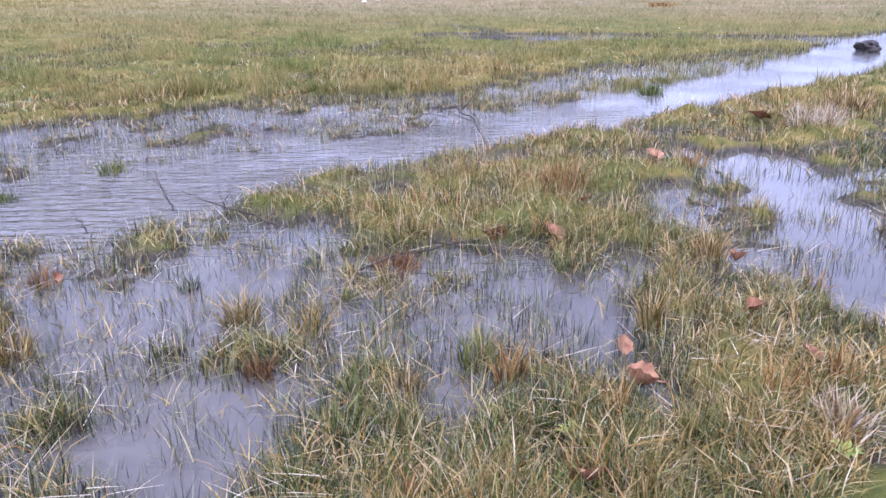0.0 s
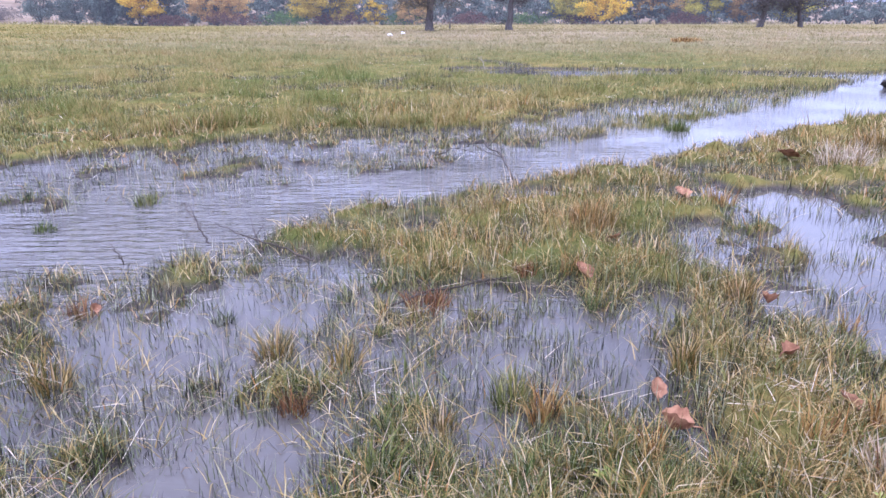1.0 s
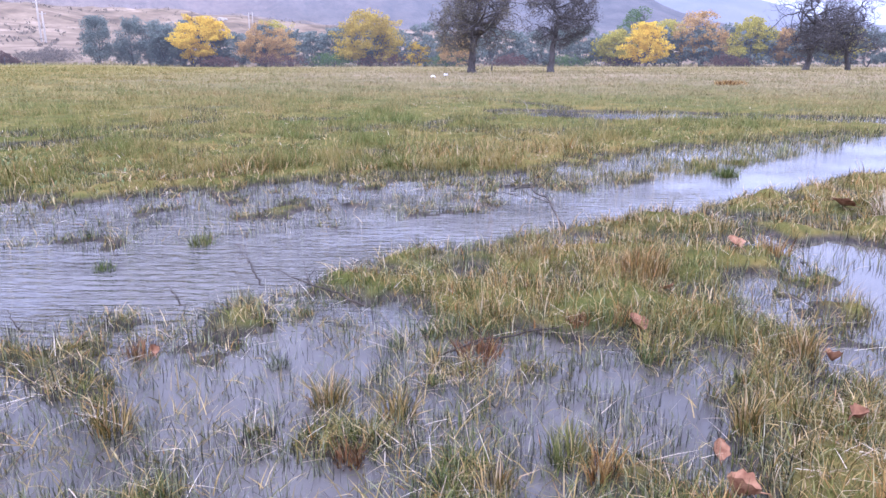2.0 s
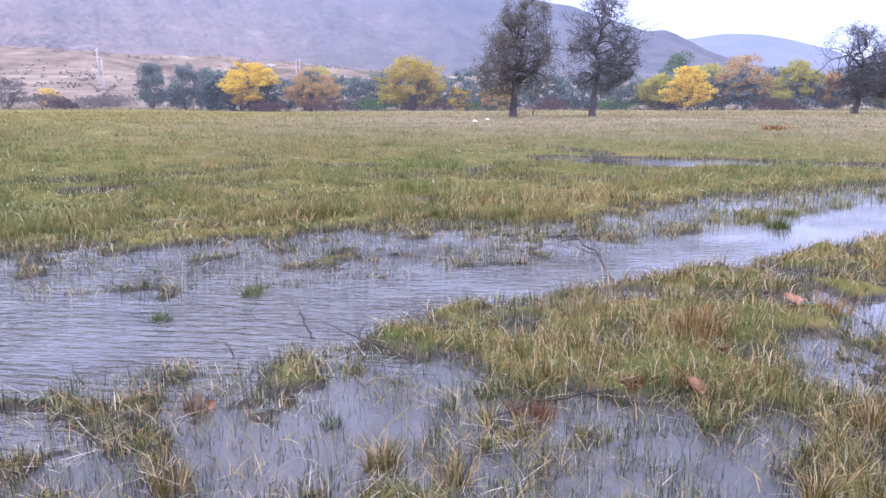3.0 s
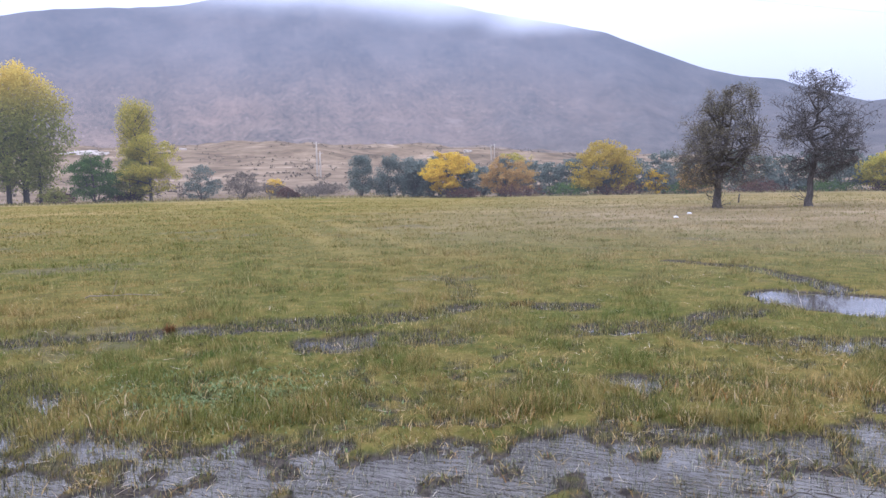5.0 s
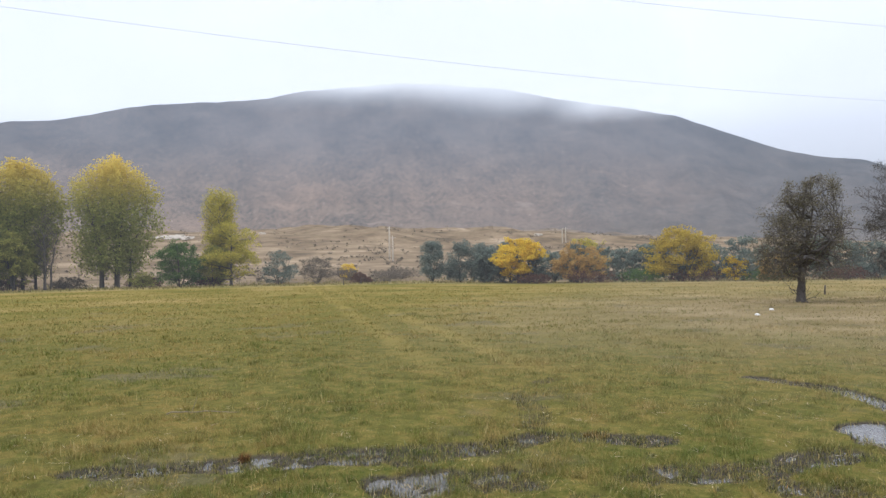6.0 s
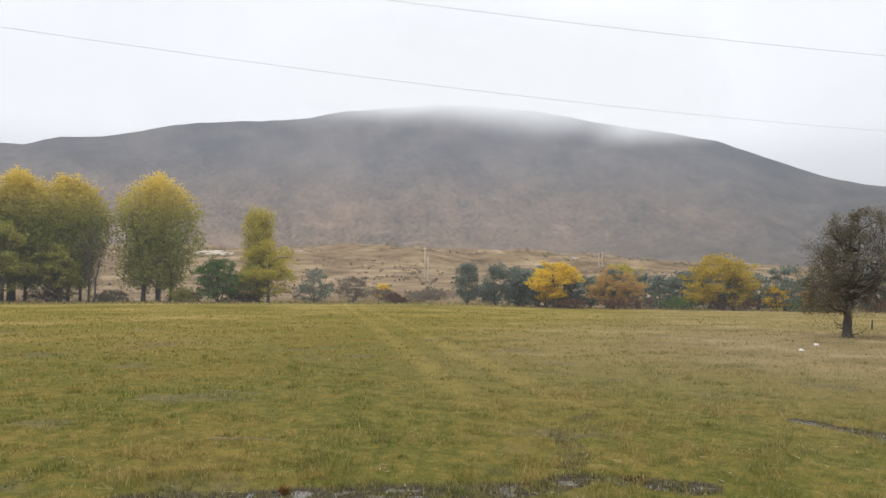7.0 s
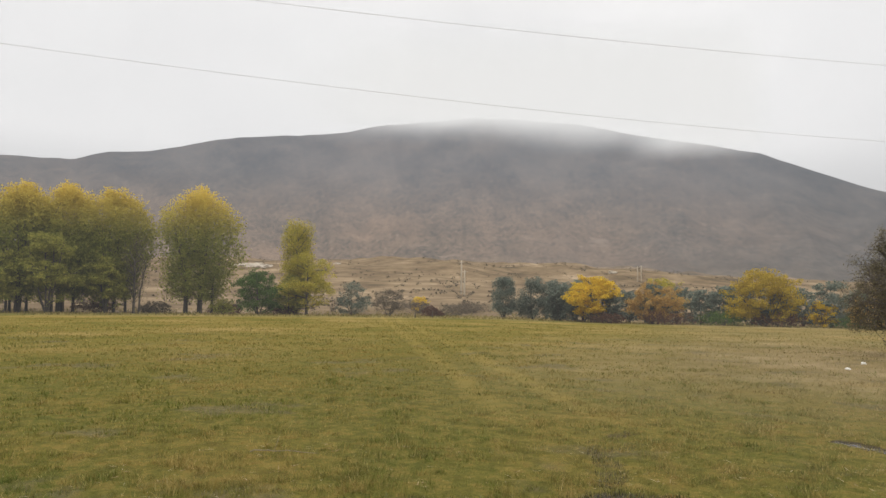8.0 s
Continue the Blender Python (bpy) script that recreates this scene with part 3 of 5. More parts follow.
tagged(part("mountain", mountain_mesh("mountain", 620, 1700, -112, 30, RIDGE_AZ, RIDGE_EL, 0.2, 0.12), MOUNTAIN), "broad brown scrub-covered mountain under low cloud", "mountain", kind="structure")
tagged(part("far_hill", mountain_mesh("far_hill", 2200, 3200, -5, 60, (-5, 4, 8, 10, 12.6, 15.2, 17.5, 19.5, 22, 28, 40, 60), (2.0, 4.0, 4.4, 4.6, 4.9, 4.8, 4.3, 3.7, 2.7, 2.0, 1.5, 1), 0.1, 0.1), MOUNTAIN),
       "low blue-grey hill in the far distance", "hill", kind="structure")


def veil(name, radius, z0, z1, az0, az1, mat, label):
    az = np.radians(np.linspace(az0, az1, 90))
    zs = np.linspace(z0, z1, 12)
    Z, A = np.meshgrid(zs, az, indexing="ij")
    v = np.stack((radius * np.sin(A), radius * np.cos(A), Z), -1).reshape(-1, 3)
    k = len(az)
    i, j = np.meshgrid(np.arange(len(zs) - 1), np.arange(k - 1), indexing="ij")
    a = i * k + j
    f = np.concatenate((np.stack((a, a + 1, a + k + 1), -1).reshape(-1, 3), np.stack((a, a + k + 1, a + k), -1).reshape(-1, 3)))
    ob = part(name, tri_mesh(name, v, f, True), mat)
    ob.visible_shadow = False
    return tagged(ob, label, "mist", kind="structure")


# emissive sheets added in place of aerial haze, lifting and bluing what lies behind
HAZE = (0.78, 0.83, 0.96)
veil("backdrop_haze_glow", 2150, -2, 1400, -112, 62, glow_veil_material("mist", HAZE, 0.66, 0.3, -300, -200, 0.01, 4.0, (800, 1300)), "pale glowing sheet standing in for haze before the far hill")
veil("backdrop_haze_glow", 570, -2, 420, -112, 62, glow_veil_material("mist", (0.6, 0.69, 0.86), 0.68, 0.26, -40, 150, 0.006, 40.0, (260, 430)), "thin blue-grey glowing sheet standing in for haze before the mountain")
veil("backdrop_haze_glow", 83, -2, 56, -112, 62, glow_veil_material("mist", (0.78, 0.82, 0.88), 0.66, 0.05, -40, -20, 0.01, 4.0, (32, 54)), "thin grey glowing sheet standing in for haze before the tree line")
# low cloud as layered sheets, their white given by emission to meet the sky
for dist, el, soft, dense, sector in ((590, 12.6, 3.2, 0.6, (-52, -38, -23, -16)), (600, 13.4, 2.2, 0.7, (-47, -37, -22, -15)), (606, 11.8, 2.6, 0.6, (-31, -23, -13.5, -10)),
                                       (612, 11.0, 2.0, 0.75, (-21, -16.5, -11.8, -9.2)), (618, 14.2, 1.4, 0.9, (-45, -36, -17, -11))):
    low, high = dist * math.tan(radians(el)), dist * math.tan(radians(el + soft))
    veil("backdrop_cloud", dist, 60, dist * 0.62, -80, 20,
         glow_veil_material("low_cloud", (0.955, 0.965, 0.99), 0.95, dense, low, high, 0.012, 18.0, (dist * 0.3, dist * 0.42), sector), "low white cloud over the mountain top")


# ---- trees ----
def leaf_cloud(centres, spread, count, size, rng, flat=0.8):
    """Many small leaf diamonds round the given places."""
    c = np.asarray(centres)[rng.randint(0, len(centres), count)]
    p = c + np.clip(rng.normal(0, 1, (count, 3)), -1.35, 1.35) * np.asarray(spread)
    u = rng.normal(0, 1, (count, 3))
    u /= np.linalg.norm(u, axis=1)[:, None]
    w = np.cross(u, rng.normal(0, 1, (count, 3)))
    w /= np.linalg.norm(w, axis=1)[:, None] + 1e-9
    s = size * rng.uniform(0.6, 1.4, (count, 1))
    v = np.stack((p - u * s, p + w * s * 0.45 + u * s * 0.1, p + u * s, p - w * s * 0.45 + u * s * 0.1), 1).reshape(-1, 3)
    b = np.arange(count)[:, None] * 4
    return v, np.concatenate((b + np.array([[0, 1, 2]]), b + np.array([[0, 2, 3]])))


def grow(tubes, tips, p, d, length, radius, level, rng, wander=0.35, lift=0.1, sides=6, fork=(2, 4)):
    steps = 5
    pts, rad = [p], [radius]
    for k in range(steps):
        d = d + rng.normal(0, wander, 3) * 0.6 + np.array([0, 0, lift])
        d = d / np.linalg.norm(d)
        p = p + d * length / steps
        pts.append(p)
        rad.append(radius * (1 - 0.5 * (k + 1) / steps))
    tubes.limb(pts, [max(q, 0.009) for q in rad], max(3, sides))
    if level == 0:
        tips.extend(pts[2:])
        return
    for k in range(rng.randint(*fork) + (1 if level > 1 else 0)):
        at = rng.randint(2, steps + 1)
        side = rng.normal(0, 1, 3)
        side -= d * side.dot(d)
        side /= np.linalg.norm(side) + 1e-9
        grow(tubes, tips, pts[at], d * 0.55 + side * rng.uniform(0.5, 1.0), length * rng.uniform(0.55, 0.85), rad[at] * rng.uniform(0.5, 0.75), level - 1, rng, wander, lift, sides - 1, fork)


def gnarled_tree(x, y, height, fork, lean, seed, leaf_mat, leaves, label, outline, girth=0.028):
    """An old open-grown tree: leaning trunk, crooked limbs, dense grey twigs, thin brown leaves. outline: share of height, reach to the west, reach to the east."""
    rng = np.random.RandomState(seed)
    z0 = float(ground_height(np.array([x]), np.array([y]))[0])
    ob = thing("gnarled_tree", (x, y, z0), label, "tree", "old trees in the meadow")
    hs, west, east = zip(*outline)
    fork_at, r0 = height * fork, height * girth
    pts = [np.array([lean * (k / 7) ** 1.3 + 0.03 * rng.normal(), 0.03 * rng.normal(), -0.1 + (fork_at + 0.1) * k / 7]) for k in range(8)]
    trunk = Tubes()
    trunk.limb(pts, [r0 * f for f in (1.6, 1.22, 1.04, 0.96, 0.93, 0.9, 0.92, 0.8)], 12)
    # the leader wanders on up through the crown
    leader, p = [pts[7]], pts[7]
    aim = 0.5 * (np.interp(0.93, hs, east) - np.interp(0.93, hs, west))
    for k in range(9):
        p = p + np.array([(lean + (aim - lean) * (k + 1) / 9 - p[0]) * 0.5 + rng.normal(0, 0.13), rng.normal(0, 0.12), (height * 0.92 - fork_at) / 9])
        leader.append(p)
    trunk.limb(leader, [r0 * 0.68 * (1 - k / 10) ** 1.7 + 0.008 for k in range(10)], 8)

    def reach(h, c):
        share = np.clip(h / height, 0, 1)
        return np.interp(share, hs, west) * (1 - c) / 2 + np.interp(share, hs, east) * (1 + c) / 2

    def round_off(v):
        """Holds the limbs inside the crown's uneven outline."""
        v = v.copy()
        v[:, 2] = np.where(v[:, 2] > height * 0.7, height * (0.7 + 0.31 * np.tanh((v[:, 2] / height - 0.7) / 0.31)), v[:, 2])
        v[:, 2] = np.where(v[:, 2] < height * 0.2, height * 0.2 - 0.12 * np.tanh((height * 0.2 - v[:, 2]) / 0.4), v[:, 2])
        rho = np.hypot(v[:, 0], v[:, 1]) + 1e-6
        c = v[:, 0] / rho
        w = reach(v[:, 2], c) * (0.72 + 0.56 * fbm(np.arctan2(v[:, 1], v[:, 0]) * 2.1 + seed, v[:, 2] * 1.6 + 7, T2, 3)) + 0.1
        held = np.where(rho > 0.7 * w, w * (0.7 + 0.34 * np.tanh((rho / w - 0.7) / 0.34)), rho)
        v[:, :2] *= (held / rho)[:, None]
        return v

    stem = part("trunk", trunk.mesh("trunk"), LICHEN_BARK, ob)
    tips = []
    spine = pts[5:] + leader[1:]
    for k, at in enumerate((0, 1, 2, 2, 1, 2, 3, 0, 3, 4, 2, 4, 5, 3, 5, 6, 6, 7, 5, 8, 7, 9, 10, 9, 11)):
        start = spine[at]
        a = k * 2.4 + rng.uniform(-0.5, 0.5)
        d = np.array([np.cos(a), np.sin(a), rng.uniform(-0.15, 0.5)])
        far = max(0.4, float(reach(np.array([start[2] + 0.3]), np.array([np.cos(a)]))[0]))
        tubes = Tubes()
        grow(tubes, tips, start, d / np.linalg.norm(d), far * rng.uniform(0.66, 0.85), r0 * min(0.5, 0.13 + 0.13 * far) * rng.uniform(0.8, 1.2), 3 if far > 1.15 else 2, rng, 0.62, 0.03, 6, (2, 5))
        bent = [(v - start) for v in tubes.v]
        tubes.v = [np.where((np.linalg.norm(q, axis=1) > 0.3)[:, None], round_off(v), v) for v, q in zip(tubes.v, bent)]
        part("limb", tubes.mesh("limb"), LICHEN_BARK, stem)
    low = Tubes()
    for k in range(6):
        a = rng.uniform(0, 6.28)
        grow(low, [], pts[1 + k % 2], np.array([np.cos(a), np.sin(a), 0.25]), height * 0.1, r0 * 0.14, 1, rng, 0.5, 0.1, 4)
    part("low_shoot", low.mesh("low_shoot"), LICHEN_BARK, stem)
    v, f = leaf_cloud(round_off(np.array(tips)), 0.11, leaves, 0.03, rng)
    part("crown", tri_mesh("crown", v, f), leaf_mat, ob)
    return ob


SHAPES = {
    # radius of the crown, as a share of its half width, by share of height
    "round": ((0, 0.1, 0.3, 0.5, 0.7, 0.88, 1.0), (0.35, 0.75, 1.0, 1.0, 0.82, 0.5, 0.12)),
    "poplar": ((0, 0.12, 0.3, 0.55, 0.72, 0.85, 0.94, 1.0), (0.55, 0.75, 0.92, 1.0, 0.95, 0.76, 0.5, 0.15)),
    "narrow": ((0, 0.2, 0.5, 0.8, 0.95, 1.0), (0.6, 0.8, 0.9, 1.0, 0.85, 0.4)),
    "spire": ((0, 0.15, 0.4, 0.7, 0.9, 1.0), (0.7, 1.0, 0.95, 0.65, 0.35, 0.12)),
    "bush": ((0, 0.2, 0.5, 0.8, 1.0), (0.85, 1.0, 0.95, 0.65, 0.2)),
}


def leafy_tree(name, x, y, height, width, clear, shape, mat, label, seed, count=3200, leaf=0.16, stems=1, group="trees of the tree line"):
    """Trunk or stems with limbs, and a crown of leaf tufts on the limbs' ends with gaps between."""
    rng = np.random.RandomState(seed)
    z0 = float(ground_height(np.array([x]), np.array([y]))[0])
    ob = thing(name, (x, y, z0), label, "bush" if shape == "bush" else "tree", group)
    hs, rs = SHAPES[shape]
    trunk, centres = Tubes(), []
    base = clear * height
    for s in range(stems):
        a = rng.uniform(0, 6.28)
        lean = (0.0 if stems == 1 else rng.uniform(0.12, 0.4)) * width
        foot = 0.45 if shape == "poplar" else 0.0
        pts = [np.array([np.cos(a) * lean * max(foot, t ** 0.8) + rng.normal(0, 0.02) * height * t * 0.3, np.sin(a) * lean * max(foot, t ** 0.8) + rng.normal(0, 0.02) * height * t * 0.3, -0.2 + (height * (0.72 if shape == "poplar" else 0.85) + 0.2) * t]) for t in np.linspace(0, 1, 8)]
        r0 = max(0.05, height * 0.022) / (stems ** 0.4)
        trunk.limb(pts, [r0 * (1.25, 1.0, 0.88, 0.75, 0.6, 0.42, 0.25, 0.1)[k] for k in range(8)], 7)
        for k in range(int(26 / stems) + 6):
            t = rng.uniform(max(0.05, clear * 0.75), 0.97)
            start = np.array([np.interp(t, np.linspace(0, 1, 8), [q[c] for q in pts]) for c in range(3)])
            share = np.clip((start[2] + 0.12 * height - base) / (height - base), 0, 1)
            reach = np.interp(share, hs, rs) * width / 2 * (rng.uniform(0.35, 0.8) if shape == "poplar" else rng.uniform(0.6, 1.0))
            b = rng.uniform(0, 6.28)
            end = start * np.array([0.5, 0.5, 1]) + np.array([np.cos(b) * reach, np.sin(b) * reach, height * rng.uniform(0.04, 0.13) * (2.0 if shape in ("poplar", "narrow") else 1.0)])
            end[2] = min(end[2], height * (0.86 if shape == "poplar" else 0.95))
            mid = (start + end) / 2 + rng.normal(0, 0.06, 3) * reach
            trunk.limb([start, mid, end], [r0 * 0.35, r0 * 0.22, r0 * 0.08], 4)
            centres += [end, end * 0.75 + start * 0.25, mid]
    if shape in ("poplar", "narrow"):
        # one tall rounded crown, lumpy at its rim
        n = 1300 if shape == "poplar" else 420
        t, c = rng.rand(n) ** 0.9, rng.uniform(0, 6.283, n)
        lump_of = 0.12 + 1.72 * fbm(np.cos(c) * 1.5 + 9 + seed * 3, np.sin(c) * 1.5 + t * 3.5, T2, 3)
        lump_of = np.clip(lump_of, 0.6, 1.2)
        rad = width * 0.46 * np.interp(t, hs, rs) * lump_of * rng.rand(n) ** 0.42
        tops = base + (height - base) * t * (0.86 + 0.2 * fbm(np.cos(c) * 1.4 + seed * 3, np.sin(c) * 1.4 + 3, T1, 2))
        centres += list(np.stack((np.cos(c) * rad, np.sin(c) * rad, tops), 1))
    else:
        # leafy masses with gaps and hollows between them
        for k in range(int(12 + 1.6 * width)):
            share, b = rng.uniform(0.08, 0.96), k * 2.4 + rng.uniform(-0.5, 0.5)
            rad = np.interp(share, hs, rs) * width / 2 * rng.uniform(0.4, 0.82)
            size = width * rng.uniform(0.11, 0.2)
            for q in range(15):
                d = rng.normal(0, 1, 3)
                d /= np.linalg.norm(d)
                d[2] = abs(d[2]) * 0.75 - 0.15
                centres.append(np.array([math.cos(b) * rad, math.sin(b) * rad, base + share * (height - base) * 0.9]) + d * size)
    part("trunk", trunk.mesh("trunk"), BARK, ob)
    spread = (0.03 if shape in ("poplar", "narrow") else 0.028) * (width + height) / 2 + 0.04
    upright = 1.7 if shape in ("poplar", "narrow", "spire") else 0.7
    v, f = leaf_cloud(centres, (spread, spread, spread * upright), int(count * 1.6), leaf * 0.68, rng)
    v[:, 2] = np.maximum(v[:, 2], 0.05)
    if base > 0.8:
        f = f[v[f[:, 0], 2] > base * rng.uniform(0.6, 1.3, len(f))]
    part("crown", tri_mesh("crown", v, f), mat, ob)
    return ob


def leaf_colours(name, *stops):
    """Leaf colours, drawn a little together."""
    mean = np.mean(stops, 0)
    stops = [tuple(0.6 * np.array(c) + 0.4 * mean) for c in stops]
    return foliage(name, tuple((k / (len(stops) - 1), c) for k, c in enumerate(stops)), rough=0.8, through_light=0.5, lift=0.12)


YELLOW = leaf_colours("yellow_leaves", (0.42, 0.26, 0.02), (0.72, 0.49, 0.035), (0.8, 0.57, 0.05), (0.5, 0.4, 0.04))
GOLD = leaf_colours("golden_leaves", (0.24, 0.17, 0.025), (0.45, 0.33, 0.04), (0.6, 0.43, 0.05), (0.33, 0.28, 0.045))
ORANGE = leaf_colours("ochre_leaves", (0.3, 0.16, 0.05), (0.5, 0.30, 0.09), (0.55, 0.38, 0.12), (0.28, 0.2, 0.08))
LIME = leaf_colours("lime_leaves", (0.17, 0.19, 0.03), (0.38, 0.34, 0.05), (0.6, 0.46, 0.07), (0.3, 0.29, 0.045))
DARKGREEN = leaf_colours("dark_green_leaves", (0.04, 0.085, 0.022), (0.085, 0.15, 0.038), (0.14, 0.19, 0.05))
OLIVE = leaf_colours("olive_leaves", (0.14, 0.16, 0.035), (0.27, 0.27, 0.06), (0.42, 0.38, 0.09))
GREYGREEN = leaf_colours("grey_green_leaves", (0.085, 0.11, 0.09), (0.15, 0.18, 0.145), (0.22, 0.245, 0.195))
GREYTWIG = leaf_colours("grey_brown_leaves", (0.08, 0.065, 0.05), (0.16, 0.13, 0.1), (0.2, 0.17, 0.12))
RUST = leaf_colours("rust_twigs", (0.05, 0.025, 0.02), (0.12, 0.06, 0.045), (0.17, 0.1, 0.06))
BROWNLEAF = leaf_colours("withered_leaves", (0.07, 0.068, 0.042), (0.13, 0.12, 0.07), (0.18, 0.155, 0.095), (0.2, 0.16, 0.105))
GREYLEAF = leaf_colours("withered_grey_leaves", (0.06, 0.058, 0.052), (0.12, 0.11, 0.095), (0.18, 0.165, 0.145))


def poplar_leaves():
    """Green below turning yellow to the top."""
    m = leaf_colours("poplar_leaves", (0.11, 0.14, 0.035), (0.23, 0.25, 0.055), (0.38, 0.35, 0.085))
    nt = m.node_tree
    sep = nt.nodes.new("ShaderNodeSeparateXYZ")
    nt.links.new(nt.nodes.new("ShaderNodeNewGeometry").outputs["Position"], sep.inputs[0])
    b = nt.nodes["Principled BSDF"]
    old = b.inputs["Base Color"].links[0].from_socket
    colour = blend(nt, span(nt, sep.outputs["Z"], 9.0, 18.0, 0.0, 0.8), old, (0.74, 0.54, 0.11))
    nt.links.new(colour, b.inputs["Base Color"])
    for n in nt.nodes:
        if n.type == "BSDF_TRANSLUCENT":
            nt.links.new(colour, n.inputs["Color"])
    return m


POPLAR = poplar_leaves()

LEANING = ((0.1, 0.5, 0.6), (0.2, 1.6, 2.5), (0.37, 2.05, 2.9), (0.51, 2.0, 2.6), (0.62, 1.65, 1.8), (0.72, 1.2, 1.5), (0.81, 0.45, 1.5), (0.91, 0.1, 1.45), (1.0, 0.0, 0.7))
DOMED = ((0.18, 0.3, 0.5), (0.29, 1.2, 1.7), (0.38, 1.5, 2.1), (0.51, 1.4, 2.7), (0.64, 1.25, 2.8), (0.73, 1.4, 2.45), (0.82, 1.15, 1.8), (0.89, 1.0, 1.7), (0.955, 0.2, 1.0), (1.0, 0.0, 0.3))
WIDE = ((0.15, 0.6, 0.6), (0.3, 2.2, 2.0), (0.5, 2.9, 2.5), (0.7, 2.6, 2.2), (0.85, 1.6, 1.5), (1.0, 0.3, 0.4))
gnarled_tree(-1.57, 33.35, 5.65, 0.27, 0.08, 11, BROWNLEAF, 27000, "old gnarled meadow tree with thin brown autumn leaves", LEANING)
gnarled_tree(2.14, 35.4, 6.4, 0.33, 0.22, 23, GREYLEAF, 16000, "old gnarled meadow tree, almost bare grey branches", DOMED, 0.021)
gnarled_tree(19.1, 48.4, 5.7, 0.3, 0.3, 37, GREYLEAF, 13000, "old wide gnarled tree, almost bare dark branches", WIDE)
gnarled_tree(22.4, 50.0, 5.1, 0.3, -0.3, 41, GREYLEAF, 10000, "old leaning gnarled tree, almost bare dark branches", WIDE)

TALL = "tall poplar turning yellow at the top"
for x, y, h, w, s in ((-94.9, 42.5, 16.8, 9.5, 1), (-94.5, 48.0, 17.8, 10.5, 2), (-90.0, 52.1, 16.8, 9.6, 3), (-83.4, 60.4, 17.6, 11.4, 4), (-99, 36, 16.5, 8.5, 5)):
    leafy_tree("poplar", x, y, h * 0.94, w * 1.03, 0.11, "poplar", POPLAR, TALL, s, 18000, 0.25, 7)
leafy_tree("poplar", -74.2, 70.0, 13.0, 4.6, 0.06, "narrow", LIME, "slender yellow-green poplar beside a drooping tree", 6, 11000, 0.17, 2)
leafy_tree("bare_tree", -85.2, 52.4, 9.9, 4.2, 0.12, "poplar", GREYTWIG, "nearly leafless grey tree beside the poplars", 7, 1600, 0.1, 4)
leafy_tree("broadleaf_tree", -74.6, 63.6, 6.6, 6.8, 0.06, "round", DARKGREEN, "dense dark green rounded tree", 8, 8000, 0.16, 4)
leafy_tree("broadleaf_tree", -73.4, 68.0, 6.0, 5.0, 0.06, "round", OLIVE, "green tree in front of a slender poplar", 32, 5000, 0.16, 3)
for x, y, h, w, s in ((-91.0, 37.5, 8.5, 6.4, 33), (-88.5, 43.0, 10.5, 6.8, 34), (-87.0, 49.5, 7.5, 5.2, 35)):
    leafy_tree("broadleaf_tree", x, y, h, w, 0.12, "round", OLIVE, "dark olive-green tree in front of the poplars", s, 6500, 0.21, 4)
leafy_tree("shrub", -79.2, 61.5, 2.2, 4.0, 0.03, "bush", OLIVE, "low green bush between trees", 36, 1600, 0.13, 4)
leafy_tree("broadleaf_tree", -71.0, 69.0, 8.8, 8.2, 0.12, "round", LIME, "yellow-green tree with drooping branches", 9, 8500, 0.16)
leafy_tree("shrub", -66.5, 73.4, 4.8, 5.4, 0.03, "bush", GREYGREEN, "dark grey-green bush at the field edge", 10, 3600, 0.13, 4)
leafy_tree("shrub", -62.1, 75.8, 3.9, 4.8, 0.1, "round", GREYTWIG, "small grey-brown thorny tree", 12, 3000, 0.12, 4)
for x, y, h, w, s in ((-47.6, 82.2, 5.7, 4.2, 13), (-45.0, 85.7, 5.8, 5.0, 14), (-42.4, 87.0, 5.5, 5.0, 15), (-40.3, 89, 5.8, 5.0, 16)):
    leafy_tree("willow", x, y, h, w, 0.04, "spire", GREYGREEN, "grey-green upright willow at the field edge", s, 5600, 0.15, 5)
leafy_tree("broadleaf_tree", -36.4, 85.0, 6.3, 7.4, 0.14, "round", YELLOW, "bright yellow autumn tree", 17, 11500, 0.17)
leafy_tree("broadleaf_tree", -28.9, 87.3, 4.9, 7.4, 0.1, "round", ORANGE, "low ochre autumn tree", 18, 10000, 0.14, 4)
leafy_tree("broadleaf_tree", -33.4, 104.8, 6.8, 8.0, 0.05, "round", LIME, "yellow-green tree behind the hedge", 19, 4200, 0.17, 3)
leafy_tree("broadleaf_tree", -17.0, 90.4, 6.6, 9.4, 0.1, "bush", GOLD, "broad golden autumn tree", 20, 12000, 0.17, 3)
leafy_tree("broadleaf_tree", -10.9, 91.3, 3.0, 3.6, 0.1, "bush", YELLOW, "small golden tree in the hedge", 21, 2000, 0.14, 3)
leafy_tree("broadleaf_tree", -5.9, 89.0, 3.6, 5.0, 0.1, "bush", ORANGE, "ochre autumn tree beside dark bushes", 22, 2600, 0.14, 3)
for x, y, h, w, m, s in ((13.1, 91.1, 4.7, 6.2, LIME, 24), (16.1, 86.5, 5.2, 5.6, YELLOW, 25), (23.8, 92.0, 6.7, 7.6, ORANGE, 26), (20.2, 96, 6.0, 6.6, LIME, 27), (28.4, 88.5, 5.8, 5.6, LIME, 28), (32.9, 89.1, 4.4, 5.0, ORANGE, 29), (38, 88, 4.8, 7, LIME, 30)):
    leafy_tree("broadleaf_tree", x, y, h, w, 0.12, "round", m, "mixed yellow and ochre autumn tree", s, 5500, 0.17, 3)
leafy_tree("broadleaf_tree", 20.6, 118.2, 8.9, 7, 0.1, "round", DARKGREEN, "green tree behind the tree line", 31, 3500, 0.2, 2)
